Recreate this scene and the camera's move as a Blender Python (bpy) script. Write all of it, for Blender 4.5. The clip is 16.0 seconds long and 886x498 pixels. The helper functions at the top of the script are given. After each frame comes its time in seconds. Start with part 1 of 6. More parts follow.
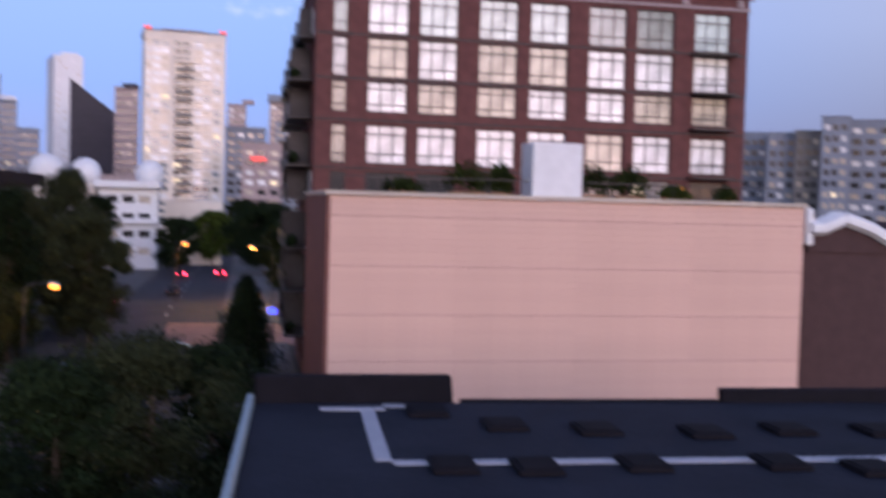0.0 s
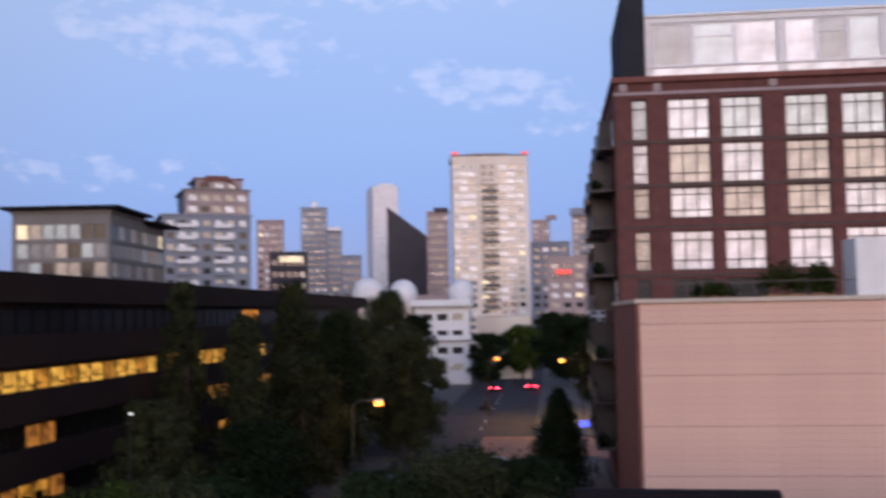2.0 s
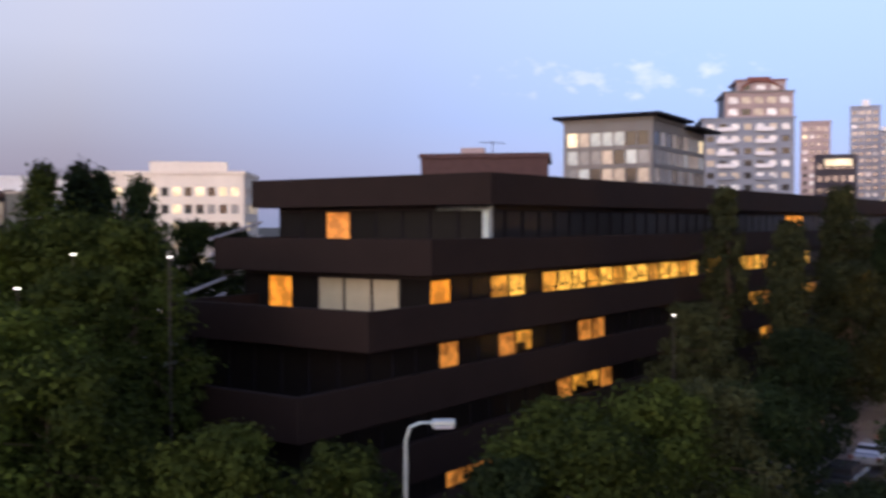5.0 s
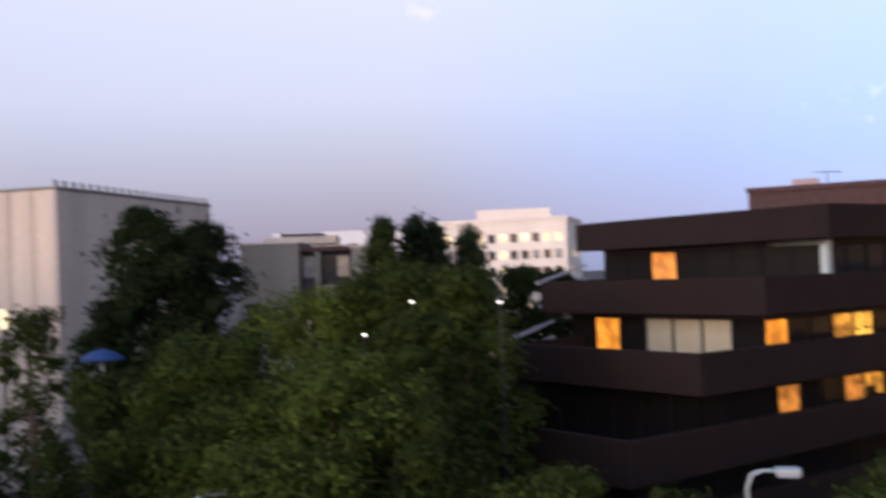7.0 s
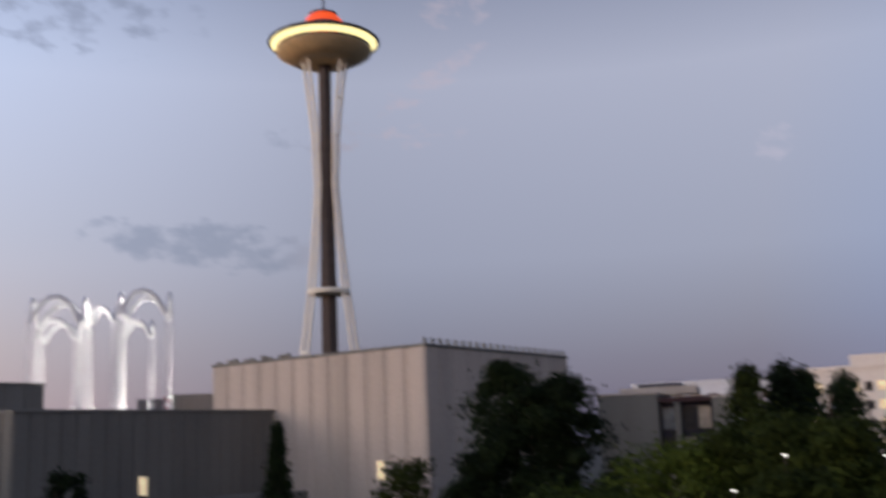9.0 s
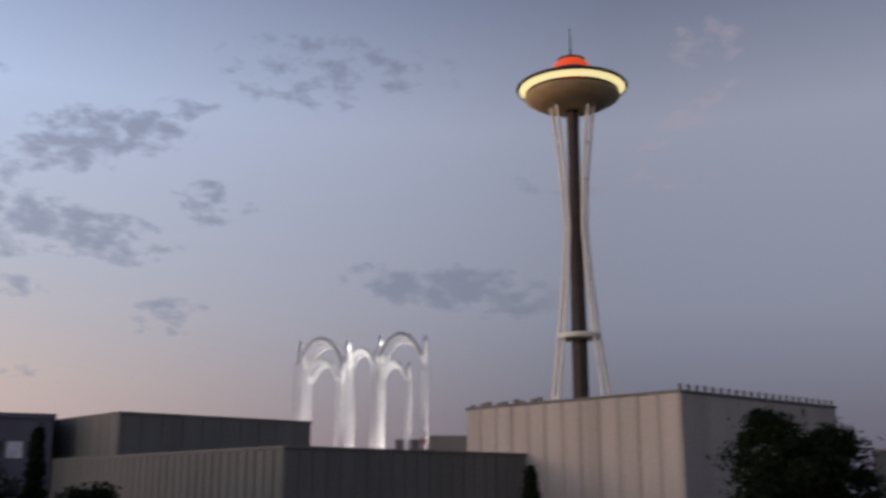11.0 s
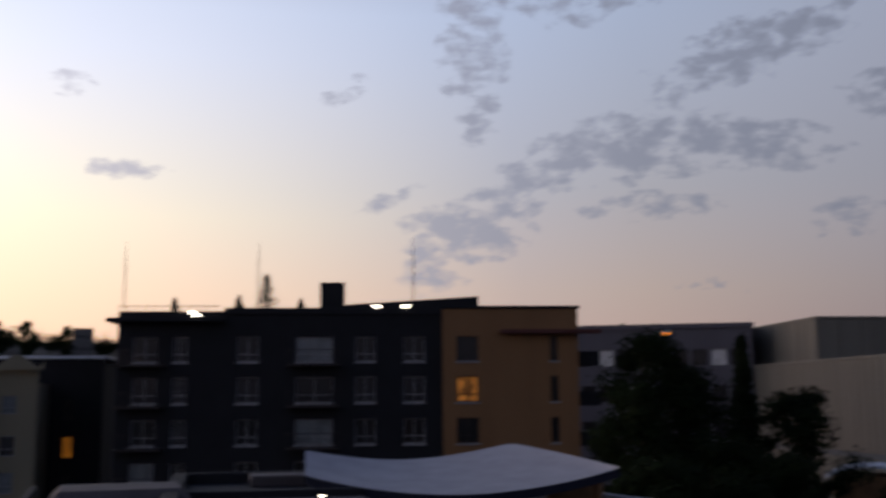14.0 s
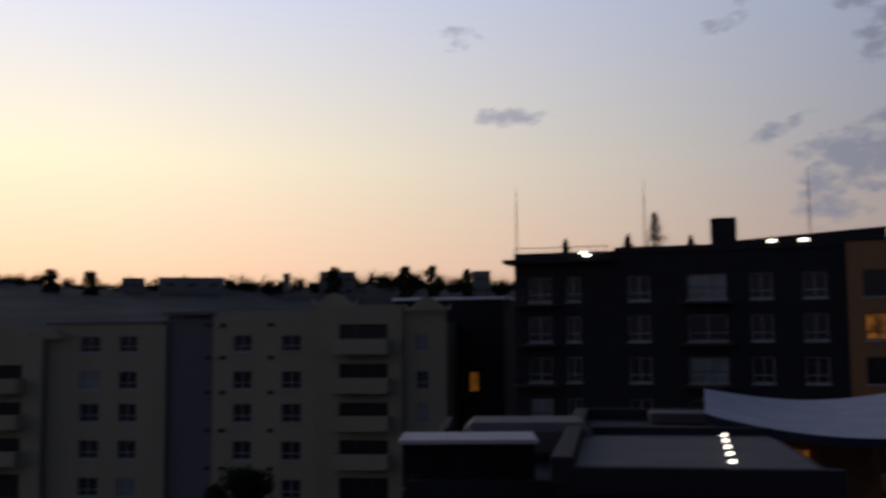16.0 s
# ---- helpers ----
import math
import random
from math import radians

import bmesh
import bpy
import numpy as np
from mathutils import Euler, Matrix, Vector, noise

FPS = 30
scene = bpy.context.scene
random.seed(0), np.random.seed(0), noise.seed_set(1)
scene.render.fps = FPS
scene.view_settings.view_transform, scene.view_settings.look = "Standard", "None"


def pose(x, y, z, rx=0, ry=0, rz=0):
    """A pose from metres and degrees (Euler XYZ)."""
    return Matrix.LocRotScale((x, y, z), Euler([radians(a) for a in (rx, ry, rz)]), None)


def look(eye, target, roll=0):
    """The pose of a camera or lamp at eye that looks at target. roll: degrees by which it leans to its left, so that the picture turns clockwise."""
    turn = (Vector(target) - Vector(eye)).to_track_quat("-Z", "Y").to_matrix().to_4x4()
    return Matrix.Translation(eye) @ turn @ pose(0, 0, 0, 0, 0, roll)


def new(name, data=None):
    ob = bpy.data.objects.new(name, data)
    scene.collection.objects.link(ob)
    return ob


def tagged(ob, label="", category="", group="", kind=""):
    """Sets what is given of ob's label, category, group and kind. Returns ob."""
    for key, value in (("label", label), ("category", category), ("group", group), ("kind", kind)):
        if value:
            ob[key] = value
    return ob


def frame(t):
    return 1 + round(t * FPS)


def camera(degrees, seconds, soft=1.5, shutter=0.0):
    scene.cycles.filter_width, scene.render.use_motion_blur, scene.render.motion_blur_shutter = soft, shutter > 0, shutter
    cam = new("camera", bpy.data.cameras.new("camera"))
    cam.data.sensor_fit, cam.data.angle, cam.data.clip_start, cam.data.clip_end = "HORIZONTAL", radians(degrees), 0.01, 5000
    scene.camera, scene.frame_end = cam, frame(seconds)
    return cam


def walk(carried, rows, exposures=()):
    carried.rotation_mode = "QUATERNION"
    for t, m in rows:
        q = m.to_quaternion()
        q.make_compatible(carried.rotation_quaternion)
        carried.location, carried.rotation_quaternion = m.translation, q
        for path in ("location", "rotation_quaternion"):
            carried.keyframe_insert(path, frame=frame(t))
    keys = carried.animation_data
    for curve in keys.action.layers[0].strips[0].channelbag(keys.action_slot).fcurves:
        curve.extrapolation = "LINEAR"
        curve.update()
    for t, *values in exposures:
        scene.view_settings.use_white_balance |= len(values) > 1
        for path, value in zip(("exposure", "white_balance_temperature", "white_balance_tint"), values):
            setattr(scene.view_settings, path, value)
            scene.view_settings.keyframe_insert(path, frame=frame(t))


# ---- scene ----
EYE = 15.0  # height of the viewpoint above the street
cam = camera(47.03, 16.0, soft=3.0, shutter=0.8)
PATH = [
    (0.0, pose(0.000, 0.400, EYE, 87.46, -1.54, -0.00)),
    (0.5, pose(-0.032, 0.399, EYE, 90.21, -0.30, 4.63)),
    (1.0, pose(-0.057, 0.396, EYE, 91.64, 1.36, 8.17)),
    (1.5, pose(-0.084, 0.391, EYE, 92.42, 0.53, 12.19)),
    (2.0, pose(-0.117, 0.382, EYE, 93.63, 1.03, 17.08)),
    (2.5, pose(-0.141, 0.374, EYE, 93.67, 1.08, 20.69)),
    (3.0, pose(-0.165, 0.364, EYE, 93.04, 0.45, 24.37)),
    (3.5, pose(-0.197, 0.348, EYE, 92.09, 0.80, 29.43)),
    (4.0, pose(-0.237, 0.323, EYE, 90.35, 0.33, 36.27)),
    (4.2, pose(-0.251, 0.311, EYE, 89.63, 0.12, 38.93)),
    (6.3, pose(-0.335, 0.219, EYE, 89.89, 1.44, 56.77)),
    (6.5, pose(-0.342, 0.207, EYE, 90.04, 1.66, 58.90)),
    (7.0, pose(-0.362, 0.171, EYE, 91.35, 2.17, 64.71)),
    (7.5, pose(-0.375, 0.139, EYE, 93.39, 2.32, 69.62)),
    (8.0, pose(-0.387, 0.103, EYE, 95.23, 2.50, 75.15)),
    (8.5, pose(-0.393, 0.073, EYE, 97.81, 2.38, 79.48)),
    (9.0, pose(-0.398, 0.038, EYE, 100.58, 2.33, 84.49)),
    (9.2, pose(-0.399, 0.026, EYE, 101.44, 2.34, 86.22)),
    (11.3, pose(-0.393, -0.074, EYE, 103.22, 0.14, 100.65)),
    (11.5, pose(-0.390, -0.087, EYE, 103.13, 0.47, 102.55)),
    (12.0, pose(-0.378, -0.131, EYE, 101.70, 1.61, 109.12)),
    (12.5, pose(-0.364, -0.165, EYE, 99.06, 0.96, 114.38)),
    (13.0, pose(-0.339, -0.213, EYE, 99.01, 0.13, 122.17)),
    (13.5, pose(-0.308, -0.255, EYE, 98.76, 0.12, 129.66)),
    (14.0, pose(-0.279, -0.286, EYE, 98.27, 0.39, 135.71)),
    (14.5, pose(-0.251, -0.312, EYE, 97.56, 0.40, 141.21)),
    (15.0, pose(-0.219, -0.335, EYE, 96.88, 0.55, 146.80)),
    (15.5, pose(-0.184, -0.355, EYE, 95.87, 0.44, 152.54)),
    (16.0, pose(-0.154, -0.369, EYE, 94.98, 0.41, 157.30)),
]
walk(cam, PATH, [(0.0, 0.08, 5700, 16), (0.9, -0.22, 5850, 14), (1.7, -0.12, 5950, 12), (2.5, -0.12, 6150, 9), (3.2, 0.0, 6250, 9), (4.2, 0.43, 6550, 12), (6.4, 0.55, 6600, 12), (7.1, 0.70, 6600, 12), (8.0, 0.05, 6500, 10), (9.0, -0.33, 6500, 10), (12.0, -0.9, 6500, 10), (13.0, -0.9, 6850, 11), (14.0, -1.15, 6800, 11), (16.0, -1.68, 6500, 11)])

# ---- sky: after sunset, the glow low in the west (bearing 200), blue dusk opposite ----
SUN_AZ = 200.0
world = bpy.data.worlds.new("dusk")
scene.world = world
world.use_nodes = True
# bearing, height, half width, half height (degrees), lean, weight
EAST_CLOUDS = [(30.5, 15.4, 5.5, 1.3, 0.1, 0.95), (14.0, 12.5, 4.2, 0.9, 0.15, 0.95), (36.5, 8.0, 6.0, 1.0, 0.0, 0.4), (22.0, 18.5, 9.0, 1.2, 0.05, 0.6), (40.0, 19.0, 7.0, 1.5, 0.0, 0.6), (7.0, 10.0, 4.0, 0.7, 0.1, 0.5)]
NORTH_CLOUDS = [(97.3, 11.0, 4.4, 0.95, 0.1, 1.25), (84.3, 20.0, 2.2, 0.6, -0.5, 0.95), (82.8, 24.0, 1.5, 0.9, 0.0, 0.8), (65.2, 15.0, 0.9, 0.7, 0.0, 0.8), (88.4, 17.0, 4.0, 0.6, 0.0, 0.5), (117.9, 18.6, 4.2, 1.3, -0.25, 1.0), (111.5, 15.4, 1.8, 0.9, 0.0, 0.7), (113.4, 9.1, 1.7, 0.8, 0.0, 0.65), (105.0, 23.0, 5.0, 1.5, 0.0, 0.6)]
WEST_CLOUDS = [(133.8, 20.0, 1.5, 3.2, 0.0, 0.95), (133.6, 16.2, 0.9, 1.8, 0.0, 0.85), (134.4, 9.2, 2.6, 1.2, 0.0, 1.3), (130.6, 12.0, 2.8, 1.3, -0.5, 1.05), (124.5, 13.7, 4.4, 1.4, -0.08, 1.1), (118.6, 13.6, 3.6, 1.0, 0.15, 1.1), (136.3, 6.7, 1.4, 0.8, 0.0, 1.15), (124.0, 10.4, 3.0, 0.6, 0.0, 0.8), (120.8, 5.8, 1.6, 0.4, 0.0, 0.55), (153.7, 12.3, 1.9, 0.45, -0.05, 1.1), (156.3, 16.6, 0.9, 0.5, 0.0, 0.8), (141.1, 17.1, 1.2, 0.5, -0.4, 0.8), (138.8, 11.0, 1.5, 0.4, -0.4, 0.85), (127.5, 22.0, 3.0, 1.2, 0.0, 0.6)]


def sky_nodes():
    nt = world.node_tree
    n, l = nt.nodes, nt.links
    bg = n["Background"]
    tc = n.new("ShaderNodeTexCoord")
    sep = n.new("ShaderNodeSeparateXYZ")
    l.new(tc.outputs["Generated"], sep.inputs[0])

    def math_node(op, a, b=None, c=None):
        m = n.new("ShaderNodeMath")
        m.operation = op
        for i, v in enumerate((a, b, c)):
            if v is None:
                continue
            if isinstance(v, (int, float)):
                m.inputs[i].default_value = v
            else:
                l.new(v, m.inputs[i])
        return m.outputs[0]

    def ramp(fac, stops):
        r = n.new("ShaderNodeValToRGB")
        e = r.color_ramp.elements
        while len(e) < len(stops):
            e.new(0.5)
        for s, (p, c) in zip(e, stops):
            s.position, s.color = p, (*c, 1)
        l.new(fac, r.inputs["Fac"])
        return r.outputs["Color"]

    def mix(fac, a, b, kind="MIX"):
        m = n.new("ShaderNodeMix")
        m.data_type, m.blend_type = "RGBA", kind
        if isinstance(fac, (int, float)):
            m.inputs[0].default_value = fac
        else:
            l.new(fac, m.inputs[0])
        l.new(a, m.inputs[6])
        l.new(b, m.inputs[7])
        return m.outputs[2]

    up = sep.outputs["Z"]
    sx, sy = -S0(SUN_AZ), C0(SUN_AZ)
    toward = math_node("ADD", math_node("MULTIPLY", sep.outputs["X"], sx), math_node("MULTIPLY", sep.outputs["Y"], sy))
    west = math_node("MULTIPLY_ADD", toward, 0.5, 0.5)
    east_side = ramp(up, [(0.0, (0.26, 0.33, 0.55)), (0.10, (0.235, 0.37, 0.74)), (0.32, (0.38, 0.50, 0.80)), (0.52, (0.10, 0.16, 0.36)), (1.0, (0.05, 0.08, 0.2))])
    ne_side = ramp(up, [(0.0, (0.16, 0.168, 0.26)), (0.07, (0.232, 0.245, 0.37)), (0.17, (0.40, 0.43, 0.59)), (0.34, (0.52, 0.55, 0.72)), (0.52, (0.14, 0.18, 0.32)), (1.0, (0.05, 0.08, 0.2))])
    north_side = ramp(up, [(0.0, (0.52, 0.36, 0.35)), (0.1, (0.52, 0.43, 0.42)), (0.2, (0.45, 0.46, 0.54)), (0.36, (0.44, 0.53, 0.74)), (0.55, (0.14, 0.18, 0.34)), (1.0, (0.05, 0.08, 0.2))])
    west_side = ramp(up, [(0.0, (0.80, 0.38, 0.20)), (0.07, (1.0, 0.66, 0.43)), (0.17, (1.0, 0.87, 0.60)), (0.32, (0.72, 0.74, 0.84)), (0.58, (0.24, 0.28, 0.42)), (1.0, (0.07, 0.1, 0.2))])
    f0 = ramp(west, [(0.0, (0, 0, 0)), (0.02, (0, 0, 0)), (0.16, (1, 1, 1)), (1.0, (1, 1, 1))])
    f1 = ramp(west, [(0.0, (0, 0, 0)), (0.30, (0, 0, 0)), (0.62, (1, 1, 1)), (1.0, (1, 1, 1))])
    f2 = ramp(west, [(0.0, (0, 0, 0)), (0.68, (0, 0, 0)), (1.0, (1, 1, 1))])
    col = mix(f2, mix(f1, mix(f0, east_side, ne_side), north_side), west_side)
    gain = ramp(west, [(0.0, (0.32, 0.32, 0.32)), (0.02, (0.31, 0.31, 0.31)), (0.07, (0.27, 0.27, 0.27)), (0.15, (0.265, 0.265, 0.265)), (0.33, (0.255, 0.255, 0.255)), (0.62, (0.5, 0.5, 0.5)), (0.95, (1, 1, 1)), (1.0, (1, 1, 1))])
    # broken cloud: soft patches placed by bearing and height, torn at their edges
    az_n = math_node("MULTIPLY", math_node("ARCTAN2", math_node("MULTIPLY", sep.outputs["X"], -1.0), sep.outputs["Y"]), 57.2958)
    el_n = math_node("MULTIPLY", math_node("ARCSINE", up), 57.2958)
    comb = n.new("ShaderNodeCombineXYZ")
    l.new(math_node("MULTIPLY", az_n, 0.55), comb.inputs[0])
    l.new(math_node("MULTIPLY", el_n, 0.95), comb.inputs[1])
    ns = n.new("ShaderNodeTexNoise")
    ns.inputs["Scale"].default_value, ns.inputs["Detail"].default_value, ns.inputs["Roughness"].default_value = 1.0, 9, 0.6
    l.new(comb.outputs[0], ns.inputs["Vector"])
    torn = math_node("MULTIPLY_ADD", ns.outputs["Fac"], 5.0, -2.75)

    def patch(az, el, rx, ry, lean, weight):
        """A patch of cloud; lean: how much it climbs with growing bearing."""
        da = math_node("SUBTRACT", az_n, az)
        de = math_node("SUBTRACT", math_node("SUBTRACT", el_n, el), math_node("MULTIPLY", da, lean))
        u, v = math_node("DIVIDE", da, rx), math_node("DIVIDE", de, ry)
        r2 = math_node("ADD", math_node("MULTIPLY", u, u), math_node("MULTIPLY", v, v))
        return math_node("MULTIPLY", math_node("MAXIMUM", math_node("MULTIPLY_ADD", r2, -0.33, 1.0), 0.0), weight)

    thick = None
    for spot in EAST_CLOUDS + NORTH_CLOUDS + WEST_CLOUDS:
        one = patch(*spot)
        thick = one if thick is None else math_node("MAXIMUM", thick, one)
    dens = math_node("MULTIPLY", math_node("ADD", thick, torn), math_node("MINIMUM", math_node("MULTIPLY", thick, 4.0), 1.0))
    cover = ramp(dens, [(0.0, (0, 0, 0)), (0.12, (0, 0, 0)), (0.6, (0.5, 0.5, 0.5)), (1.0, (0.8, 0.8, 0.8))])
    thin = ramp(west, [(0.0, (0.42, 0.42, 0.42)), (0.2, (0.45, 0.55, 0.55)), (0.36, (0.75, 0.75, 0.75)), (0.5, (1, 1, 1)), (1.0, (1, 1, 1))])
    cover = mix(1.0, cover, thin, "MULTIPLY")
    cl = ramp(west, [(0.0, (0.78, 0.76, 0.96)), (0.2, (0.66, 0.60, 0.74)), (0.31, (0.66, 0.56, 0.66)), (0.36, (0.25, 0.29, 0.42)), (0.6, (0.24, 0.27, 0.38)), (0.8, (0.30, 0.31, 0.40)), (1.0, (0.42, 0.40, 0.48))])
    col = mix(cover, col, cl)
    col = mix(1.0, col, gain, "MULTIPLY")
    l.new(col, bg.inputs["Color"])
    bg.inputs["Strength"].default_value = 3.6
    air = n.new("ShaderNodeTexSky")
    air.sky_type, air.sun_disc = "NISHITA", False
    air.sun_elevation, air.sun_rotation = radians(1.0), radians(-SUN_AZ)
    bg2 = n.new("ShaderNodeBackground")
    bg2.inputs["Strength"].default_value = 0.05
    l.new(air.outputs["Color"], bg2.inputs["Color"])
    add = n.new("ShaderNodeAddShader")
    l.new(bg.outputs[0], add.inputs[0])
    l.new(bg2.outputs[0], add.inputs[1])
    l.new(add.outputs[0], n["World Output"].inputs["Surface"])


def S0(a):
    return math.sin(radians(a))


def C0(a):
    return math.cos(radians(a))


sky_nodes()
sun = bpy.data.lights.new("afterglow_sun", "SUN")
sun.energy, sun.angle, sun.color = 1.35, radians(26), (1.0, 0.7, 0.64)
so = new("afterglow_sun", sun)
so.matrix_world = look((-600 * S0(SUN_AZ), 600 * C0(SUN_AZ), 70), (0, 0, 15))

# ---- small tools ----
S, T = math.sin, math.tan


def tan_d(a):
    return T(radians(a))


def polar(az, dist, z=0.0):
    """A point at a bearing (degrees to the left of +y) and a level distance from the viewpoint's foot."""
    return Vector((-dist * S(radians(az)), dist * math.cos(radians(az)), z))


def on_grid(az, x, y, z=0.0, turn=0.0):
    """A pose in a street grid whose own +y runs along the bearing az."""
    return pose(0, 0, 0, 0, 0, az) @ pose(x, y, z, 0, 0, turn)


def height(el, dist):
    return EYE + dist * tan_d(el)


def block(bm, x0, x1, y0, y1, z0, z1, bevel=0.0):
    r = bmesh.ops.create_cube(bm, size=1.0)
    bmesh.ops.transform(bm, verts=r["verts"], matrix=Matrix.Translation(((x0 + x1) / 2, (y0 + y1) / 2, (z0 + z1) / 2)) @ Matrix.Diagonal((abs(x1 - x0), abs(y1 - y0), abs(z1 - z0), 1)))
    if bevel:
        es = list({e for v in r["verts"] for e in v.link_edges})
        bmesh.ops.bevel(bm, geom=es, offset=bevel, segments=1, affect="EDGES")
    return r["verts"]


def tube(bm, a, b, r0, r1=None, seg=8):
    a, b = Vector(a), Vector(b)
    r1 = r0 if r1 is None else r1
    d = b - a
    if d.length < 1e-5:
        return
    m = Matrix.Translation((a + b) / 2) @ d.to_track_quat("Z", "Y").to_matrix().to_4x4()
    bmesh.ops.create_cone(bm, cap_ends=True, segments=seg, radius1=r0, radius2=max(r1, 1e-4), depth=d.length, matrix=m)


def sweep(bm, pts, r, seg=6):
    """One unbroken tube through a row of points."""
    rings = []
    for i, p in enumerate(pts):
        d = (pts[min(i + 1, len(pts) - 1)] - pts[max(i - 1, 0)]).normalized()
        u = d.orthogonal().normalized() if not rings else (side - d * side.dot(d)).normalized()
        side, w = u, d.cross(u)
        rings.append([bm.verts.new(p + (u * math.cos(2 * math.pi * k / seg) + w * S(2 * math.pi * k / seg)) * r) for k in range(seg)])
    for a, b in zip(rings, rings[1:]):
        for k in range(seg):
            bm.faces.new((a[k], a[(k + 1) % seg], b[(k + 1) % seg], b[k]))
    bm.faces.new(rings[0])
    bm.faces.new(rings[-1])
    bmesh.ops.recalc_face_normals(bm, faces=bm.faces)


def lathe(bm, prof, seg=48):
    rings = []
    for r, z in prof:
        rings.append([bm.verts.new((r * math.cos(2 * math.pi * i / seg), r * S(2 * math.pi * i / seg), z)) for i in range(seg)])
    for a, b in zip(rings, rings[1:]):
        for i in range(seg):
            bm.faces.new((a[i], a[(i + 1) % seg], b[(i + 1) % seg], b[i]))
    bmesh.ops.recalc_face_normals(bm, faces=bm.faces)


def mesh_of(name, bm, material, smooth=False):
    me = bpy.data.meshes.new(name)
    bm.to_mesh(me)
    bm.free()
    me.materials.append(material)
    if smooth:
        me.polygons.foreach_set("use_smooth", [True] * len(me.polygons))
    return me


def part(name, bm, material, parent, label="", smooth=False):
    """Links a bmesh as one mesh object under a thing or a part."""
    ob = new(name, mesh_of(name, bm, material, smooth))
    ob.parent = parent
    if label:
        tagged(ob, label)
    return ob


def shared(name, me, parent, m, label=""):
    ob = new(name, me)
    ob.parent = parent
    ob.matrix_local = m
    if label:
        tagged(ob, label)
    return ob


def thing(name, m, label, category, group="", kind=""):
    ob = new(name)
    ob.matrix_world = m
    ob.empty_display_size = 0.3
    return tagged(ob, label, category, group, kind)


def lone(name, bm, material, m, label, category, group="", kind="", smooth=False):
    ob = new(name, mesh_of(name, bm, material, smooth))
    ob.matrix_world = m
    return tagged(ob, label, category, group, kind)


# ---- materials ----
def surface(name, col, rough=0.7, var=0.25, size=1.0, bump=0.1, metal=0.0, streak=0.0, second=None, spec=0.25):
    """A procedural surface: base colour with coarse stains and fine grain, and a little relief. size: metres of the coarse stains."""
    m = bpy.data.materials.new(name)
    m.use_nodes = True
    nt = m.node_tree
    n, l = nt.nodes, nt.links
    b = n["Principled BSDF"]
    b.inputs["Roughness"].default_value, b.inputs["Metallic"].default_value = rough, metal
    b.inputs["Specular IOR Level"].default_value = spec
    tc = n.new("ShaderNodeTexCoord")
    mp = n.new("ShaderNodeMapping")
    mp.inputs["Scale"].default_value = (1, 1, 0.15 if streak else 1)
    l.new(tc.outputs["Object"], mp.inputs["Vector"])
    big, small = n.new("ShaderNodeTexNoise"), n.new("ShaderNodeTexNoise")
    big.inputs["Scale"].default_value, big.inputs["Detail"].default_value = 1.0 / size, 5
    small.inputs["Scale"].default_value, small.inputs["Detail"].default_value = 14.0 / size, 3
    l.new(mp.outputs["Vector"], big.inputs["Vector"])
    l.new(tc.outputs["Object"], small.inputs["Vector"])
    add = n.new("ShaderNodeMath")
    add.operation = "MULTIPLY_ADD"
    add.inputs[1].default_value = 0.35
    l.new(small.outputs["Fac"], add.inputs[0])
    sc = n.new("ShaderNodeMath")
    sc.operation = "MULTIPLY"
    sc.inputs[1].default_value = 0.65
    l.new(big.outputs["Fac"], sc.inputs[0])
    l.new(sc.outputs[0], add.inputs[2])
    info = n.new("ShaderNodeObjectInfo")
    jig = n.new("ShaderNodeMath")
    jig.operation = "MULTIPLY_ADD"
    jig.inputs[1].default_value, jig.inputs[2].default_value = 0.12, -0.06
    l.new(info.outputs["Random"], jig.inputs[0])
    tot = n.new("ShaderNodeMath")
    l.new(add.outputs[0], tot.inputs[0])
    l.new(jig.outputs[0], tot.inputs[1])
    ramp = n.new("ShaderNodeValToRGB")
    c2 = second or tuple(min(1, c * (1 + var)) for c in col)
    c1 = tuple(c * (1 - var) for c in col)
    ramp.color_ramp.elements[0].position, ramp.color_ramp.elements[1].position = 0.32, 0.68
    ramp.color_ramp.elements[0].color, ramp.color_ramp.elements[1].color = (*c1, 1), (*c2, 1)
    l.new(tot.outputs[0], ramp.inputs["Fac"])
    l.new(ramp.outputs["Color"], b.inputs["Base Color"])
    if bump:
        bp = n.new("ShaderNodeBump")
        bp.inputs["Strength"].default_value, bp.inputs["Distance"].default_value = bump, 0.03 * size
        l.new(small.outputs["Fac"], bp.inputs["Height"])
        l.new(bp.outputs["Normal"], b.inputs["Normal"])
    return m


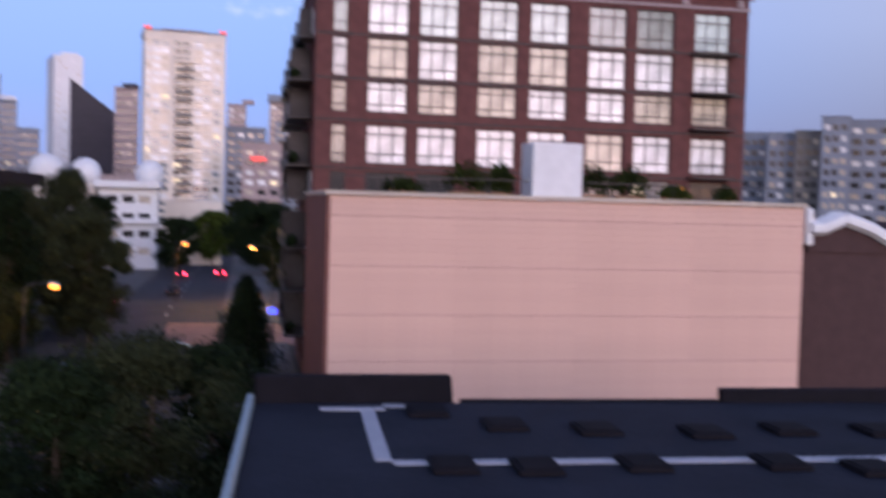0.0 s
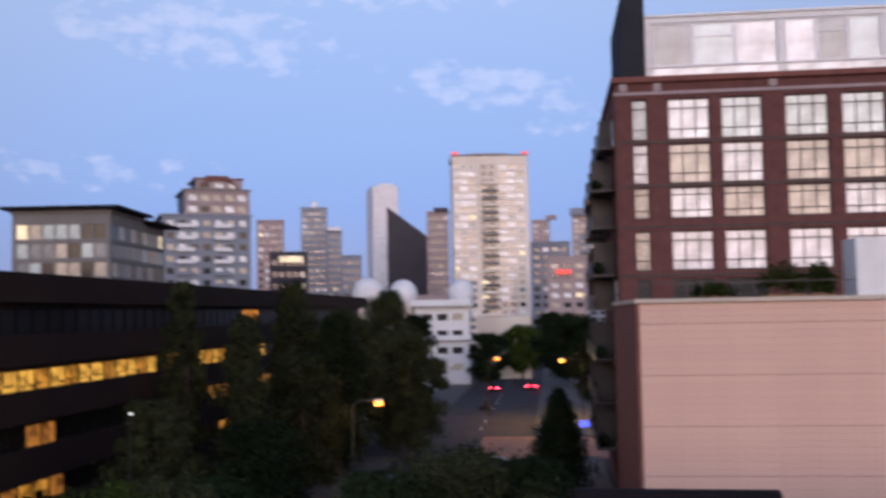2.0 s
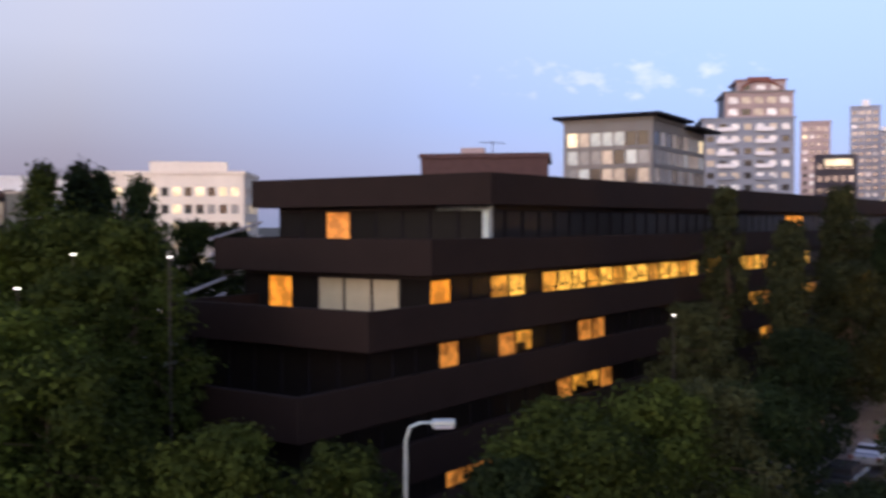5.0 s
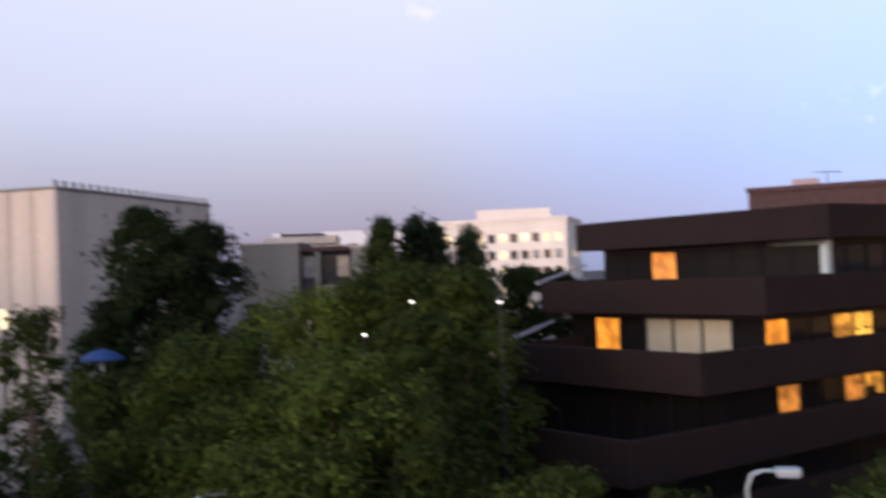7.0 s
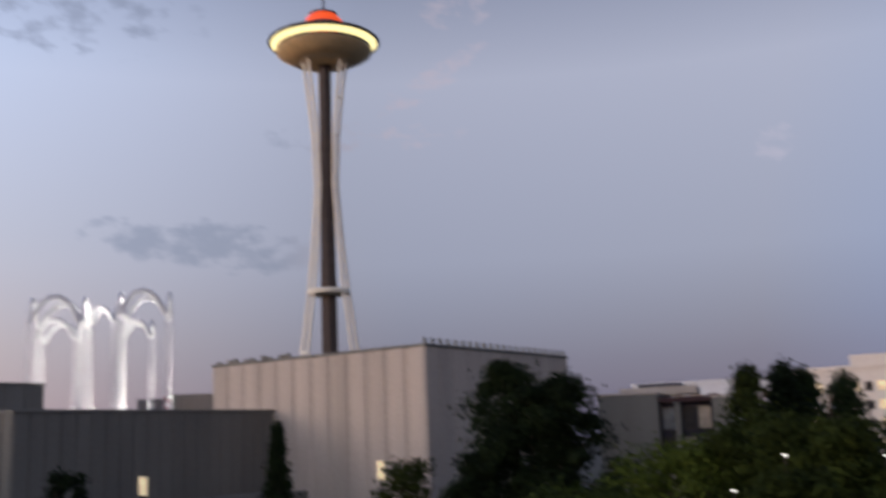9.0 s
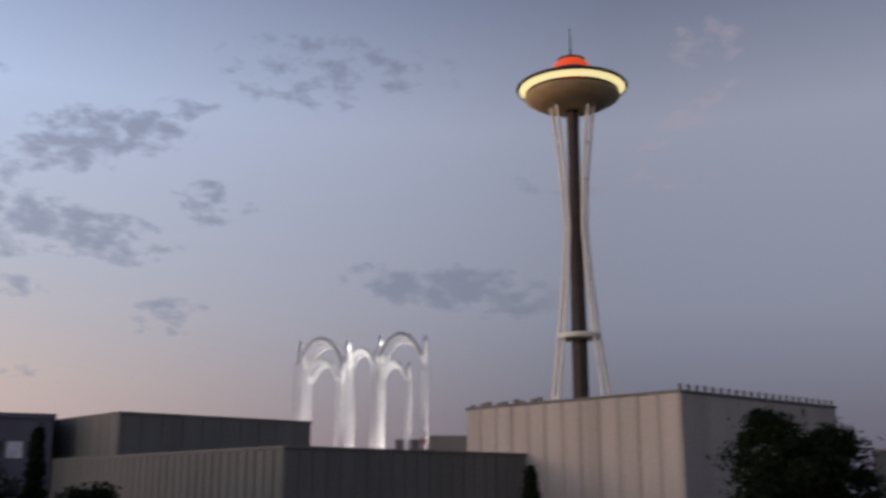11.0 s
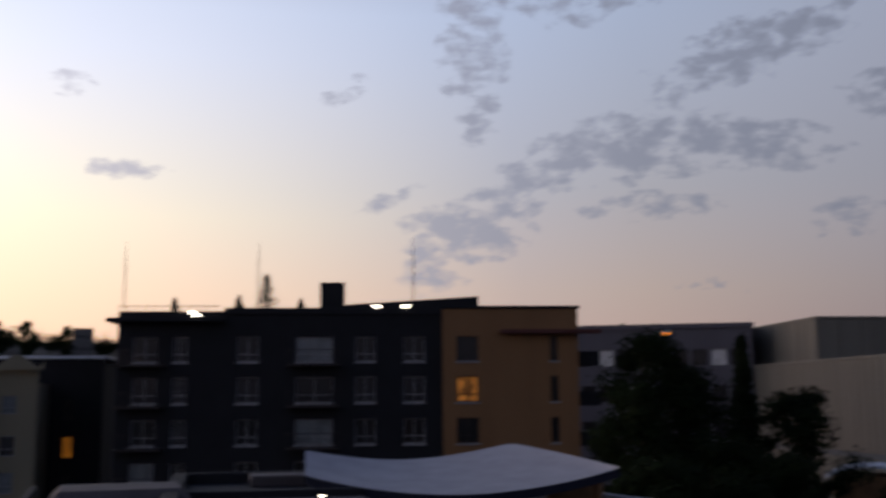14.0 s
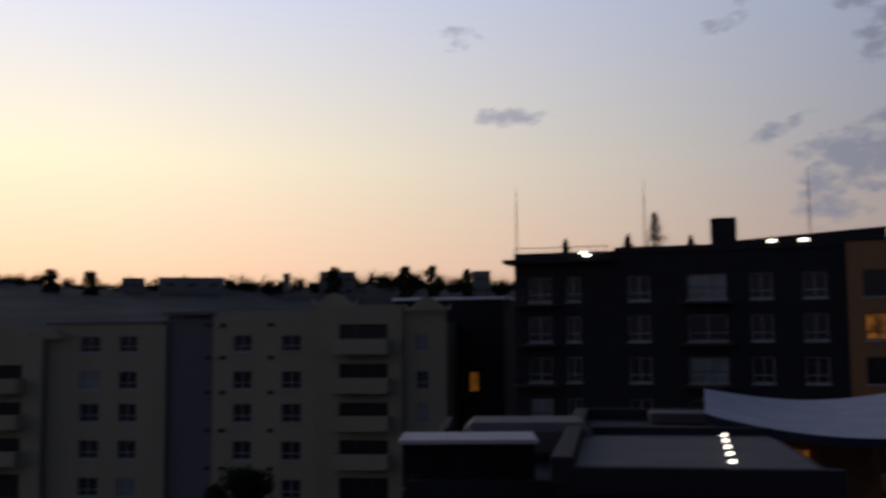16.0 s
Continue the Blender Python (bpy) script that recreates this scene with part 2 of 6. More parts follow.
def glow(name, col, strength, spread=0.0, size=1.0):
    """A thing that gives off light; spread: how unevenly a lit room shows."""
    m = bpy.data.materials.new(name)
    m.use_nodes = True
    nt = m.node_tree
    n, l = nt.nodes, nt.links
    b = n["Principled BSDF"]
    b.inputs["Base Color"].default_value = (*[c * 0.5 for c in col], 1)
    b.inputs["Emission Color"].default_value = (*col, 1)
    b.inputs["Emission Strength"].default_value = strength
    if spread:
        tc, ns, info = n.new("ShaderNodeTexCoord"), n.new("ShaderNodeTexNoise"), n.new("ShaderNodeObjectInfo")
        ns.noise_dimensions = "4D"
        ns.inputs["Scale"].default_value, ns.inputs["Detail"].default_value = 1.0 / size, 4
        l.new(tc.outputs["Object"], ns.inputs["Vector"])
        mw = n.new("ShaderNodeMath")
        mw.operation = "MULTIPLY"
        mw.inputs[1].default_value = 40
        l.new(info.outputs["Random"], mw.inputs[0])
        l.new(mw.outputs[0], ns.inputs["W"])
        mr = n.new("ShaderNodeMapRange")
        mr.inputs["From Min"].default_value, mr.inputs["From Max"].default_value = 0.42, 0.58
        mr.inputs["To Min"].default_value, mr.inputs["To Max"].default_value = strength * (1 - spread), strength
        l.new(ns.outputs["Fac"], mr.inputs["Value"])
        l.new(mr.outputs["Result"], b.inputs["Emission Strength"])
    return m


def pane_glass(name, col, rough=0.06, shine=0.5):
    """Window glass with a dim room or blinds behind it: a glossy coat on a varied ground. Pale grounds also stand for
    mirrored sky.
    """
    m = surface(name, col, rough=0.5, var=0.45, size=1.4, bump=0.0)
    b = m.node_tree.nodes["Principled BSDF"]
    b.inputs["Coat Weight"].default_value, b.inputs["Coat Roughness"].default_value, b.inputs["Coat IOR"].default_value = 1.0, rough, 1.0 + shine * 2.2
    return m


def leaf_mat(name, a, c):
    m = bpy.data.materials.new(name)
    m.use_nodes = True
    n, l = m.node_tree.nodes, m.node_tree.links
    b = n["Principled BSDF"]
    b.inputs["Roughness"].default_value, b.inputs["Specular IOR Level"].default_value = 0.8, 0.06
    geo, ramp = n.new("ShaderNodeNewGeometry"), n.new("ShaderNodeValToRGB")
    ramp.color_ramp.elements[0].position, ramp.color_ramp.elements[1].position = 0.3, 0.8
    ramp.color_ramp.elements[0].color, ramp.color_ramp.elements[1].color = (*a, 1), (*c, 1)
    tc, ns, mx = n.new("ShaderNodeTexCoord"), n.new("ShaderNodeTexNoise"), n.new("ShaderNodeMath")
    ns.inputs["Scale"].default_value, ns.inputs["Detail"].default_value = 0.5, 3
    l.new(tc.outputs["Object"], ns.inputs["Vector"])
    mx.operation = "MULTIPLY_ADD"
    mx.inputs[1].default_value = 0.3
    l.new(geo.outputs["Random Per Island"], mx.inputs[0])
    md = n.new("ShaderNodeMath")
    md.operation = "MULTIPLY"
    md.inputs[1].default_value = 0.75
    l.new(ns.outputs["Fac"], md.inputs[0])
    l.new(md.outputs[0], mx.inputs[2])
    info, sh = n.new("ShaderNodeObjectInfo"), n.new("ShaderNodeMath")
    sh.operation = "MULTIPLY_ADD"
    sh.inputs[1].default_value = 0.3
    l.new(info.outputs["Random"], sh.inputs[0])
    lv = n.new("ShaderNodeMath")
    lv.operation = "SUBTRACT"
    lv.inputs[1].default_value = 0.15
    l.new(mx.outputs[0], lv.inputs[0])
    l.new(lv.outputs[0], sh.inputs[2])
    l.new(sh.outputs[0], ramp.inputs["Fac"])
    l.new(ramp.outputs["Color"], b.inputs["Base Color"])
    tr, ms = n.new("ShaderNodeBsdfTranslucent"), n.new("ShaderNodeMixShader")
    l.new(ramp.outputs["Color"], tr.inputs["Color"])
    ms.inputs[0].default_value = 0.25
    l.new(b.outputs[0], ms.inputs[1])
    l.new(tr.outputs[0], ms.inputs[2])
    l.new(ms.outputs[0], n["Material Output"].inputs["Surface"])
    return m


ASPHALT = surface("asphalt", (0.036, 0.035, 0.042), 0.8, 0.3, 3.0, 0.25)
CONCRETE_WALK = surface("pavement_concrete", (0.10, 0.092, 0.09), 0.85, 0.2, 1.5, 0.2)
EARTH = surface("city_ground", (0.045, 0.045, 0.04), 0.95, 0.4, 25.0, 0.1)
APRICOT = surface("apricot_stucco", (0.53, 0.35, 0.29), 0.85, 0.06, 4.0, 0.08, streak=1)
BRICK_DARK = surface("dark_red_brick", (0.10, 0.04, 0.037), 0.85, 0.22, 0.8, 0.25)
BRICK_SIDE = surface("red_brick", (0.14, 0.056, 0.046), 0.85, 0.25, 0.8, 0.3)
STEEL_DARK = surface("dark_window_steel", (0.035, 0.03, 0.032), 0.45, 0.2, 0.5, 0.05, 0.2)
WHITE_FRAME = surface("white_painted_frame", (0.6, 0.6, 0.62), 0.5, 0.08, 0.8, 0.04)
BROWN_PANEL = surface("brown_metal_panel", (0.0145, 0.0092, 0.0084), 0.8, 0.14, 1.6, 0.06, spec=0.1)
BROWN_DARK = surface("brown_soffit", (0.018, 0.014, 0.014), 0.7, 0.2, 1.6, 0.06)
ROOF_FELT = surface("dark_roofing_felt", (0.018, 0.020, 0.030), 0.85, 0.25, 2.2, 0.3, spec=0.1)
ROOF_EDGE = surface("black_parapet_sheet", (0.009, 0.008, 0.011), 0.8, 0.25, 1.0, 0.1, spec=0.08)
ROOF_WHITE = surface("white_roof_walkway", (0.34, 0.34, 0.38), 0.7, 0.14, 0.8, 0.1)
METAL = surface("galvanised_metal", (0.36, 0.42, 0.44), 0.45, 0.12, 0.4, 0.05, 0.7)
CONC_RIB = surface("ribbed_white_concrete", (0.42, 0.36, 0.305), 0.85, 0.16, 3.0, 0.12, streak=1)
CONC_GREY = surface("grey_concrete", (0.165, 0.155, 0.135), 0.85, 0.14, 3.0, 0.15, streak=1)
TOWER_CONC = surface("beige_tower_concrete", (0.6, 0.54, 0.475), 0.8, 0.12, 6.0, 0.05, streak=1)
TOWER_BLUE = surface("blue_grey_cladding", (0.165, 0.185, 0.235), 0.6, 0.15, 6.0, 0.04)
TOWER_PINK = surface("pink_grey_masonry", (0.27, 0.215, 0.22), 0.8, 0.15, 6.0, 0.05)
TOWER_WHITE = surface("white_tower_cladding", (0.56, 0.56, 0.6), 0.6, 0.06, 8.0, 0.03)
TOWER_DARK = surface("dark_glass_cladding", (0.02, 0.02, 0.034), 0.4, 0.2, 8.0, 0.02, spec=0.12)
SLATE = surface("charcoal_cladding", (0.02, 0.021, 0.026), 0.8, 0.15, 2.0, 0.08, spec=0.12)
OCHRE = surface("ochre_stucco", (0.24, 0.13, 0.065), 0.85, 0.12, 2.5, 0.1, streak=1)
BEIGE = surface("beige_stucco", (0.255, 0.23, 0.17), 0.85, 0.12, 2.5, 0.1, streak=1)
MAUVE = surface("grey_mauve_stucco", (0.12, 0.115, 0.14), 0.85, 0.12, 2.5, 0.1, streak=1)
NEEDLE_WHITE = surface("cream_painted_steel", (0.74, 0.68, 0.56), 0.5, 0.06, 4.0, 0.02)
NEEDLE_CORE = surface("dark_tower_core", (0.055, 0.04, 0.035), 0.6, 0.25, 3.0, 0.05)
# Gold base colour is brightened to stand in for floodlight from below.
NEEDLE_LIT_GOLD = surface("gold_floodlight_toned_underside", (0.68, 0.5, 0.27), 0.5, 0.15, 3.0, 0.03)
ROOF_GREY = surface("grey_roof_membrane", (0.085, 0.076, 0.082), 0.8, 0.2, 1.5, 0.12)
GREY_FRAME = surface("grey_window_frame", (0.27, 0.27, 0.3), 0.5, 0.1, 0.8, 0.04)
TOWER_GREY = surface("brown_grey_cladding", (0.14, 0.135, 0.135), 0.75, 0.15, 4.0, 0.05, streak=1)
PAVER = surface("terracotta_lamplit_paving", (0.34, 0.17, 0.12), 0.85, 0.25, 1.2, 0.2)
MAROON = surface("dull_maroon_brick", (0.055, 0.03, 0.03), 0.85, 0.2, 0.8, 0.2)
RED_PAINT = surface("dull_red_paint", (0.22, 0.03, 0.035), 0.7, 0.2, 0.8, 0.05)
CANVAS = surface("pale_roof_sheet", (0.62, 0.66, 0.74), 0.6, 0.1, 1.0, 0.05)
TARP = surface("blue_canopy_fabric", (0.02, 0.05, 0.15), 0.7, 0.15, 0.8, 0.1)
BARK = surface("bark", (0.07, 0.05, 0.035), 0.9, 0.35, 0.5, 0.6)
CAR_DARK = surface("dark_car_paint", (0.03, 0.032, 0.04), 0.25, 0.05, 1.0, 0.0, 0.3)
CAR_SILVER = surface("silver_car_paint", (0.4, 0.4, 0.42), 0.25, 0.05, 1.0, 0.0, 0.5)
RUBBER = surface("tyre_rubber", (0.02, 0.02, 0.02), 0.8, 0.2, 0.3, 0.1)
TIMBER = surface("brown_timber", (0.22, 0.12, 0.06), 0.6, 0.3, 0.6, 0.2)
BLUE_FASCIA = surface("dark_blue_fascia", (0.008, 0.011, 0.028), 0.7, 0.2, 1.0, 0.05)
HILL = surface("wooded_hill", (0.06, 0.055, 0.05), 0.95, 0.5, 30.0, 0.3)
PANE = pane_glass("dark_window_glass", (0.010, 0.010, 0.012), 0.06, 0.2)
# Pale, teal and grey-blue grounds hold painted sky reflection, the pale one also blinds.
PANE_PALE = pane_glass("pale_sky_reflection_blind_glass", (0.62, 0.62, 0.64), 0.08, 0.2)
PANE_WARM = pane_glass("glass_over_cream_curtains", (0.42, 0.36, 0.29), 0.08, 0.18)
PANE_SKY = pane_glass("grey_blue_sky_reflection_glass", (0.15, 0.17, 0.19), 0.08, 0.22)
PANE_TEAL = pane_glass("pale_teal_sky_reflection_glass", (0.37, 0.44, 0.45), 0.08, 0.22)
PANE_SMOKED = surface("smoked_window_glass", (0.007, 0.006, 0.006), 0.35, 0.3, 1.5, 0.0, spec=0.12)
CURTAIN = surface("pale_curtain", (0.3, 0.27, 0.2), 0.9, 0.1, 0.6, 0.05)
LIT = glow("lit_yellow_room", (1.0, 0.50, 0.07), 1.0, 0.8, 0.5)
LIT_ORANGE = glow("lit_orange_room", (1.0, 0.34, 0.03), 0.75, 0.7, 0.8)
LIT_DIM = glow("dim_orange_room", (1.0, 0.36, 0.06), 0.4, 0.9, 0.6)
LIT_WARM = glow("lit_amber_room", (1.0, 0.42, 0.05), 0.6, 0.9, 0.7)
LIT_PALE = glow("lit_pale_room", (1.0, 0.8, 0.5), 0.9, 0.6, 1.5)
SODIUM = glow("sodium_lamp", (1.0, 0.26, 0.02), 6.0)
WHITE_LAMP = glow("white_lamp", (1.0, 0.9, 0.75), 14.0)
PALE_LAMP = glow("pale_lamp", (1.0, 0.95, 0.85), 3.5)
TAIL = glow("red_tail_lamp", (1.0, 0.03, 0.06), 30.0)
BEACON = glow("red_roof_light", (1.0, 0.1, 0.08), 0.9)
HALO = glow("lit_halo_strip", (1.0, 0.86, 0.42), 1.6)
# The crown's own emission stands in for floodlight falling on it.
RED_CROWN = glow("floodlit_orange_crown", (1.0, 0.1, 0.015), 1.0)
BLUE_SIGN = glow("blue_sign_light", (0.05, 0.08, 1.0), 3.0)
LEAF = leaf_mat("green_leaves", (0.011, 0.017, 0.005), (0.046, 0.062, 0.013))
LEAF_BRIGHT = leaf_mat("light_green_leaves", (0.016, 0.026, 0.006), (0.075, 0.102, 0.018))
LEAF_DARK = leaf_mat("dark_green_leaves", (0.006, 0.010, 0.005), (0.021, 0.033, 0.012))
LEAF_OLIVE = leaf_mat("olive_poplar_leaves", (0.015, 0.019, 0.009), (0.050, 0.056, 0.024))

bal_bm = bmesh.new()
tube(bal_bm, (0, 0, 0), (0, 0, 1.0), 0.02, seg=4)
BALUSTER = mesh_of("baluster", bal_bm, STEEL_DARK, False)


# ---- buildings ----
def complement(spans, lo, hi):
    out, at = [], lo
    for a, b in spans:
        if a > at:
            out.append((at, a))
        at = b
    if hi > at:
        out.append((at, hi))
    return out


WINDOW_MESHES = {}


def window_mesh(w, h, bars, cross, frame_mat, depth=0.12, fw=0.07):
    key = ("f", round(w, 2), round(h, 2), bars, cross, frame_mat.name, fw)
    if key not in WINDOW_MESHES:
        # one connected lattice: front faces of all bars, then pushed back
        bm = bmesh.new()
        gx, gz = [0, fw], [0, fw]
        for i in range(bars):
            x = w * (i + 1) / (bars + 1)
            gx += [x - fw * 0.4, x + fw * 0.4]
        for z in sorted(cross):
            gz += [z * h - fw * 0.4, z * h + fw * 0.4]
        gx, gz = gx + [w - fw, w], gz + [h - fw, h]
        vs = [[bm.verts.new((x, 0, z)) for z in gz] for x in gx]
        fs = []
        for i in range(len(gx) - 1):
            for k in range(len(gz) - 1):
                if i % 2 == 0 or k % 2 == 0:
                    fs.append(bm.faces.new((vs[i][k], vs[i + 1][k], vs[i + 1][k + 1], vs[i][k + 1])))
        r = bmesh.ops.extrude_face_region(bm, geom=fs)
        bmesh.ops.translate(bm, verts=[v for v in r["geom"] if isinstance(v, bmesh.types.BMVert)], vec=(0, depth, 0))
        bmesh.ops.recalc_face_normals(bm, faces=bm.faces)
        WINDOW_MESHES[key] = mesh_of("window", bm, frame_mat)
    return WINDOW_MESHES[key]


def pane_mesh(w, h, mat):
    key = ("p", round(w, 2), round(h, 2), mat.name)
    if key not in WINDOW_MESHES:
        bm = bmesh.new()
        block(bm, 0.02, w - 0.02, 0, 0.03, 0.02, h - 0.02)
        WINDOW_MESHES[key] = mesh_of("pane", bm, mat)
    return WINDOW_MESHES[key]


def facade(parent, m, width, z0, z1, xs, zs, wall_mat, pick, frame_mat=None, bars=1, cross=(), thick=0.35, set_back=0.15, sill=None, skip=(), fw=0.07):
    """One wall with real openings and a window in each. m: x runs along the wall, y into the house. pick(i, j) gives the pane's material."""
    bm = bmesh.new()
    for a, b in complement(xs, 0, width):
        block(bm, a, b, 0, thick, z0, z1)
    for a, b in xs:
        for c, d in complement(zs, z0, z1):
            block(bm, a, b, 0.004, thick - 0.004, c, d)
    w = part("wall", bm, wall_mat, parent)
    w.matrix_local = m
    for i, (a, b) in enumerate(xs):
        for j, (c, d) in enumerate(zs):
            if (i, j) in skip:
                continue
            pm = pick(i, j)
            here = m @ Matrix.Translation((a, set_back, c))
            if frame_mat is None:
                shared("window", pane_mesh(b - a, d - c, pm), parent, here)
            else:
                f = shared("window", window_mesh(b - a, d - c, bars, cross, frame_mat, 0.12, fw), parent, here)
                shared("pane", pane_mesh(b - a, d - c, pm), f, Matrix.Translation((0, 0.05, 0)))
                if sill:
                    bs = WINDOW_MESHES.get(("s", round(b - a, 2)))
                    if bs is None:
                        q = bmesh.new()
                        block(q, -0.08, b - a + 0.08, -set_back - 0.09, 0.0, -0.14, -0.02)
                        bs = WINDOW_MESHES[("s", round(b - a, 2))] = mesh_of("sill", q, sill)
                    shared("sill", bs, f, Matrix.Identity(4))
    return w


def even(n, lo, hi, fill):
    """n equal openings between lo and hi; fill: the share of each bay that is open."""
    b = (hi - lo) / n
    return [(lo + i * b + b * (1 - fill) / 2, lo + (i + 1) * b - b * (1 - fill) / 2) for i in range(n)]


def rand_pick(seed, choices):
    rnd = random.Random(seed)
    mats, weights = zip(*choices)
    return lambda i, j: rnd.choices(mats, weights)[0]


def tower(name, az, dist, turn, w, d, top, label, wall_mat, cols, floors, side_cols, choices, fill=(0.6, 0.55), low=0.0, seed=1, category="tower", roof_mat=None):
    """A distant block: body, two window walls that face the viewpoint, and a flat roof. az, dist: its nearest front corner (right end of the front)."""
    root = thing(name, Matrix.Translation(polar(az, dist)) @ pose(0, 0, 0, 0, 0, turn), label, category)
    bm = bmesh.new()
    block(bm, -w + 0.4, -0.4, 0.4, d - 0.4, 0, top - 0.3)
    part("body", bm, TOWER_DARK, root)
    zs = even(floors, low, top - 1.2, fill[1])
    pk = rand_pick(seed, choices)
    facade(root, Matrix.Translation((-w, 0, 0)), w, 0, top, even(cols, 0.5, w - 0.5, fill[0]), zs, wall_mat, pk)
    if side_cols:
        facade(root, pose(0, 0.36, 0, 0, 0, 90), d - 0.36, 0, top, even(side_cols, 0.5, d - 1, fill[0]), zs, wall_mat, pk)
        facade(root, pose(-w, d, 0, 0, 0, -90), d - 0.36, 0, top, even(side_cols, 0.5, d - 1, fill[0]), zs, wall_mat, pk)
    bm = bmesh.new()
    block(bm, -w - 0.2, 0.2, -0.2, d + 0.2, top, top + 0.5)
    part("roof", bm, roof_mat or wall_mat, root)
    return root


# ---- trees ----
def leaf_cloud(rng, centres, radii, count, size):
    """Many small leaf quads scattered through overlapping clumps, denser at their skins."""
    k = rng.integers(0, len(centres), count)
    d = rng.normal(size=(count, 3))
    d /= np.linalg.norm(d, axis=1)[:, None]
    r = rng.random(count) ** 0.45 * np.where(rng.random(count) < 0.16, 1.0 + 0.55 * rng.random(count), 1.0)
    c = centres[k] + d * r[:, None] * radii[k]
    face = d + rng.normal(size=(count, 3)) * 0.45 + np.array((0, 0, 0.35))
    face /= np.linalg.norm(face, axis=1)[:, None]
    a = np.cross(face, rng.normal(size=(count, 3)))
    a /= np.linalg.norm(a, axis=1)[:, None]
    b = np.cross(face, a)
    s = size * (0.6 + 0.8 * rng.random(count))[:, None]
    v = np.stack([c - a * s, c + b * s * 0.5, c + a * s, c - b * s * 0.5], axis=1).reshape(-1, 3)
    f = np.arange(count * 4).reshape(-1, 4)
    me = bpy.data.meshes.new("crown")
    me.from_pydata(v.tolist(), [], f.tolist())
    return me


def tree(az, dist, top, spread, low, mat, label, shape="round", leaves=5000, size=0.22, seed=0, name="tree", category="tree"):
    """A tapered trunk with limbs and a crown of leaf clumps. top: crown's height; spread: its radius; low: where the crown begins."""
    rng = np.random.default_rng(seed + 11)
    root = thing(name, Matrix.Translation(polar(az, dist)) @ pose(0, 0, 0, 0, 0, 37 * seed), label, category)
    bm = bmesh.new()
    tr = max(0.12, top * 0.018)
    bend = rng.normal(size=2) * 0.25
    mid, head = Vector((bend[0], bend[1], (low + top) * 0.45)), Vector((bend[0] * 1.6, bend[1] * 1.6, top * 0.92))
    tube(bm, (0, 0, -0.1), mid, tr, tr * 0.7)
    tube(bm, mid, head, tr * 0.7, tr * 0.15)
    n = 46 if shape == "round" else 64
    cs, rs = [], []
    for i in range(n):
        u = (i + rng.random()) / n
        z = low + (top - low) * u
        if shape == "round":
            w = spread * (math.sin(math.pi * min(1, 0.12 + u * 0.86)) ** 0.6) * (0.55 + 0.45 * rng.random())
            cr = spread * (0.17 + 0.25 * rng.random())
        elif shape == "cone":
            w = spread * (1 - u) * (0.5 + 0.5 * rng.random())
            cr = spread * (0.16 + 0.3 * (1 - u))
        else:
            w = spread * (math.sin(math.pi * min(1, 0.1 + u * 0.86)) ** 0.7) * (0.2 + 0.6 * rng.random())
            cr = spread * (0.28 + 0.22 * rng.random()) * (1.1 - 0.55 * u)
        if shape == "round" and i % 3 == 0:
            w, cr = w * 0.4, spread * 0.38
        a = i * 2.4 + rng.random()
        c = (w * math.cos(a), w * math.sin(a), min(z, top - cr * 0.7))
        cs.append(c)
        rs.append((cr, cr, cr * (0.75 if shape == "round" else 1.3)))
        if i % 2 == 0:
            base = mid.lerp(head, max(0, u * 0.8 - 0.1))
            tube(bm, base, c, tr * 0.3 * (1.1 - u), 0.015, 5)
    part("trunk", bm, BARK, root)
    me = leaf_cloud(rng, np.array(cs), np.array(rs), int(leaves * 3.0), size * 0.6)
    me.materials.append(mat)
    c = new("crown", me)
    c.parent = root
    return root
# ---- ground and streets (downtown grid: bearing 11; northern grid: bearing 50) ----
bm = bmesh.new()
bmesh.ops.create_grid(bm, x_segments=40, y_segments=40, size=4200)
lone("ground", bm, EARTH, pose(0, 0, -0.02), "dark city ground spreading to the horizon", "ground", kind="structure")
bm = bmesh.new()
block(bm, -16.5, -2.5, 14, 620, -0.3, 0.03)
lone("road", bm, ASPHALT, on_grid(11, 0, 0), "dark asphalt street running towards downtown", "road", kind="structure")
bm = bmesh.new()
block(bm, -70, -16.5, 107, 124, -0.3, 0.026)
block(bm, -2.5, 60, 107, 124, -0.3, 0.026)
lone("road_cross", bm, ASPHALT, on_grid(11, 0, 0), "asphalt cross street at the junction", "road", kind="structure")
for k, (a, b, c, d) in enumerate(((-29.9, -16.5, 14, 107), (-29.9, -16.5, 124, 300), (-2.5, 4.7, 50, 107), (-2.5, 7.5, 124, 300))):
    bm = bmesh.new()
    block(bm, a, b, c, d, -0.2, 0.16, 0.02)
    lone("pavement_%d" % (k + 1), bm, CONCRETE_WALK, on_grid(11, 0, 0), "pale concrete pavement with a raised kerb", "pavement", kind="structure")
bm = bmesh.new()
for i in range(34):
    block(bm, -9.57, -9.43, 132 + i * 9, 135 + i * 9, 0.02, 0.036)
lone("lane_marking", bm, WHITE_FRAME, on_grid(11, 0, 0), "dashed white lane line on asphalt", "road marking", kind="structure")


# Orange street-lamp light is put into this paving's terracotta colour.
bm = bmesh.new()
block(bm, -8.5, 8.5, 106.5, 124.5, -0.2, 0.04)
lone("junction_paving", bm, PAVER, on_grid(11, 0, 0), "terracotta paved junction, orange lamp glow put into its colour", "pavement", kind="structure")


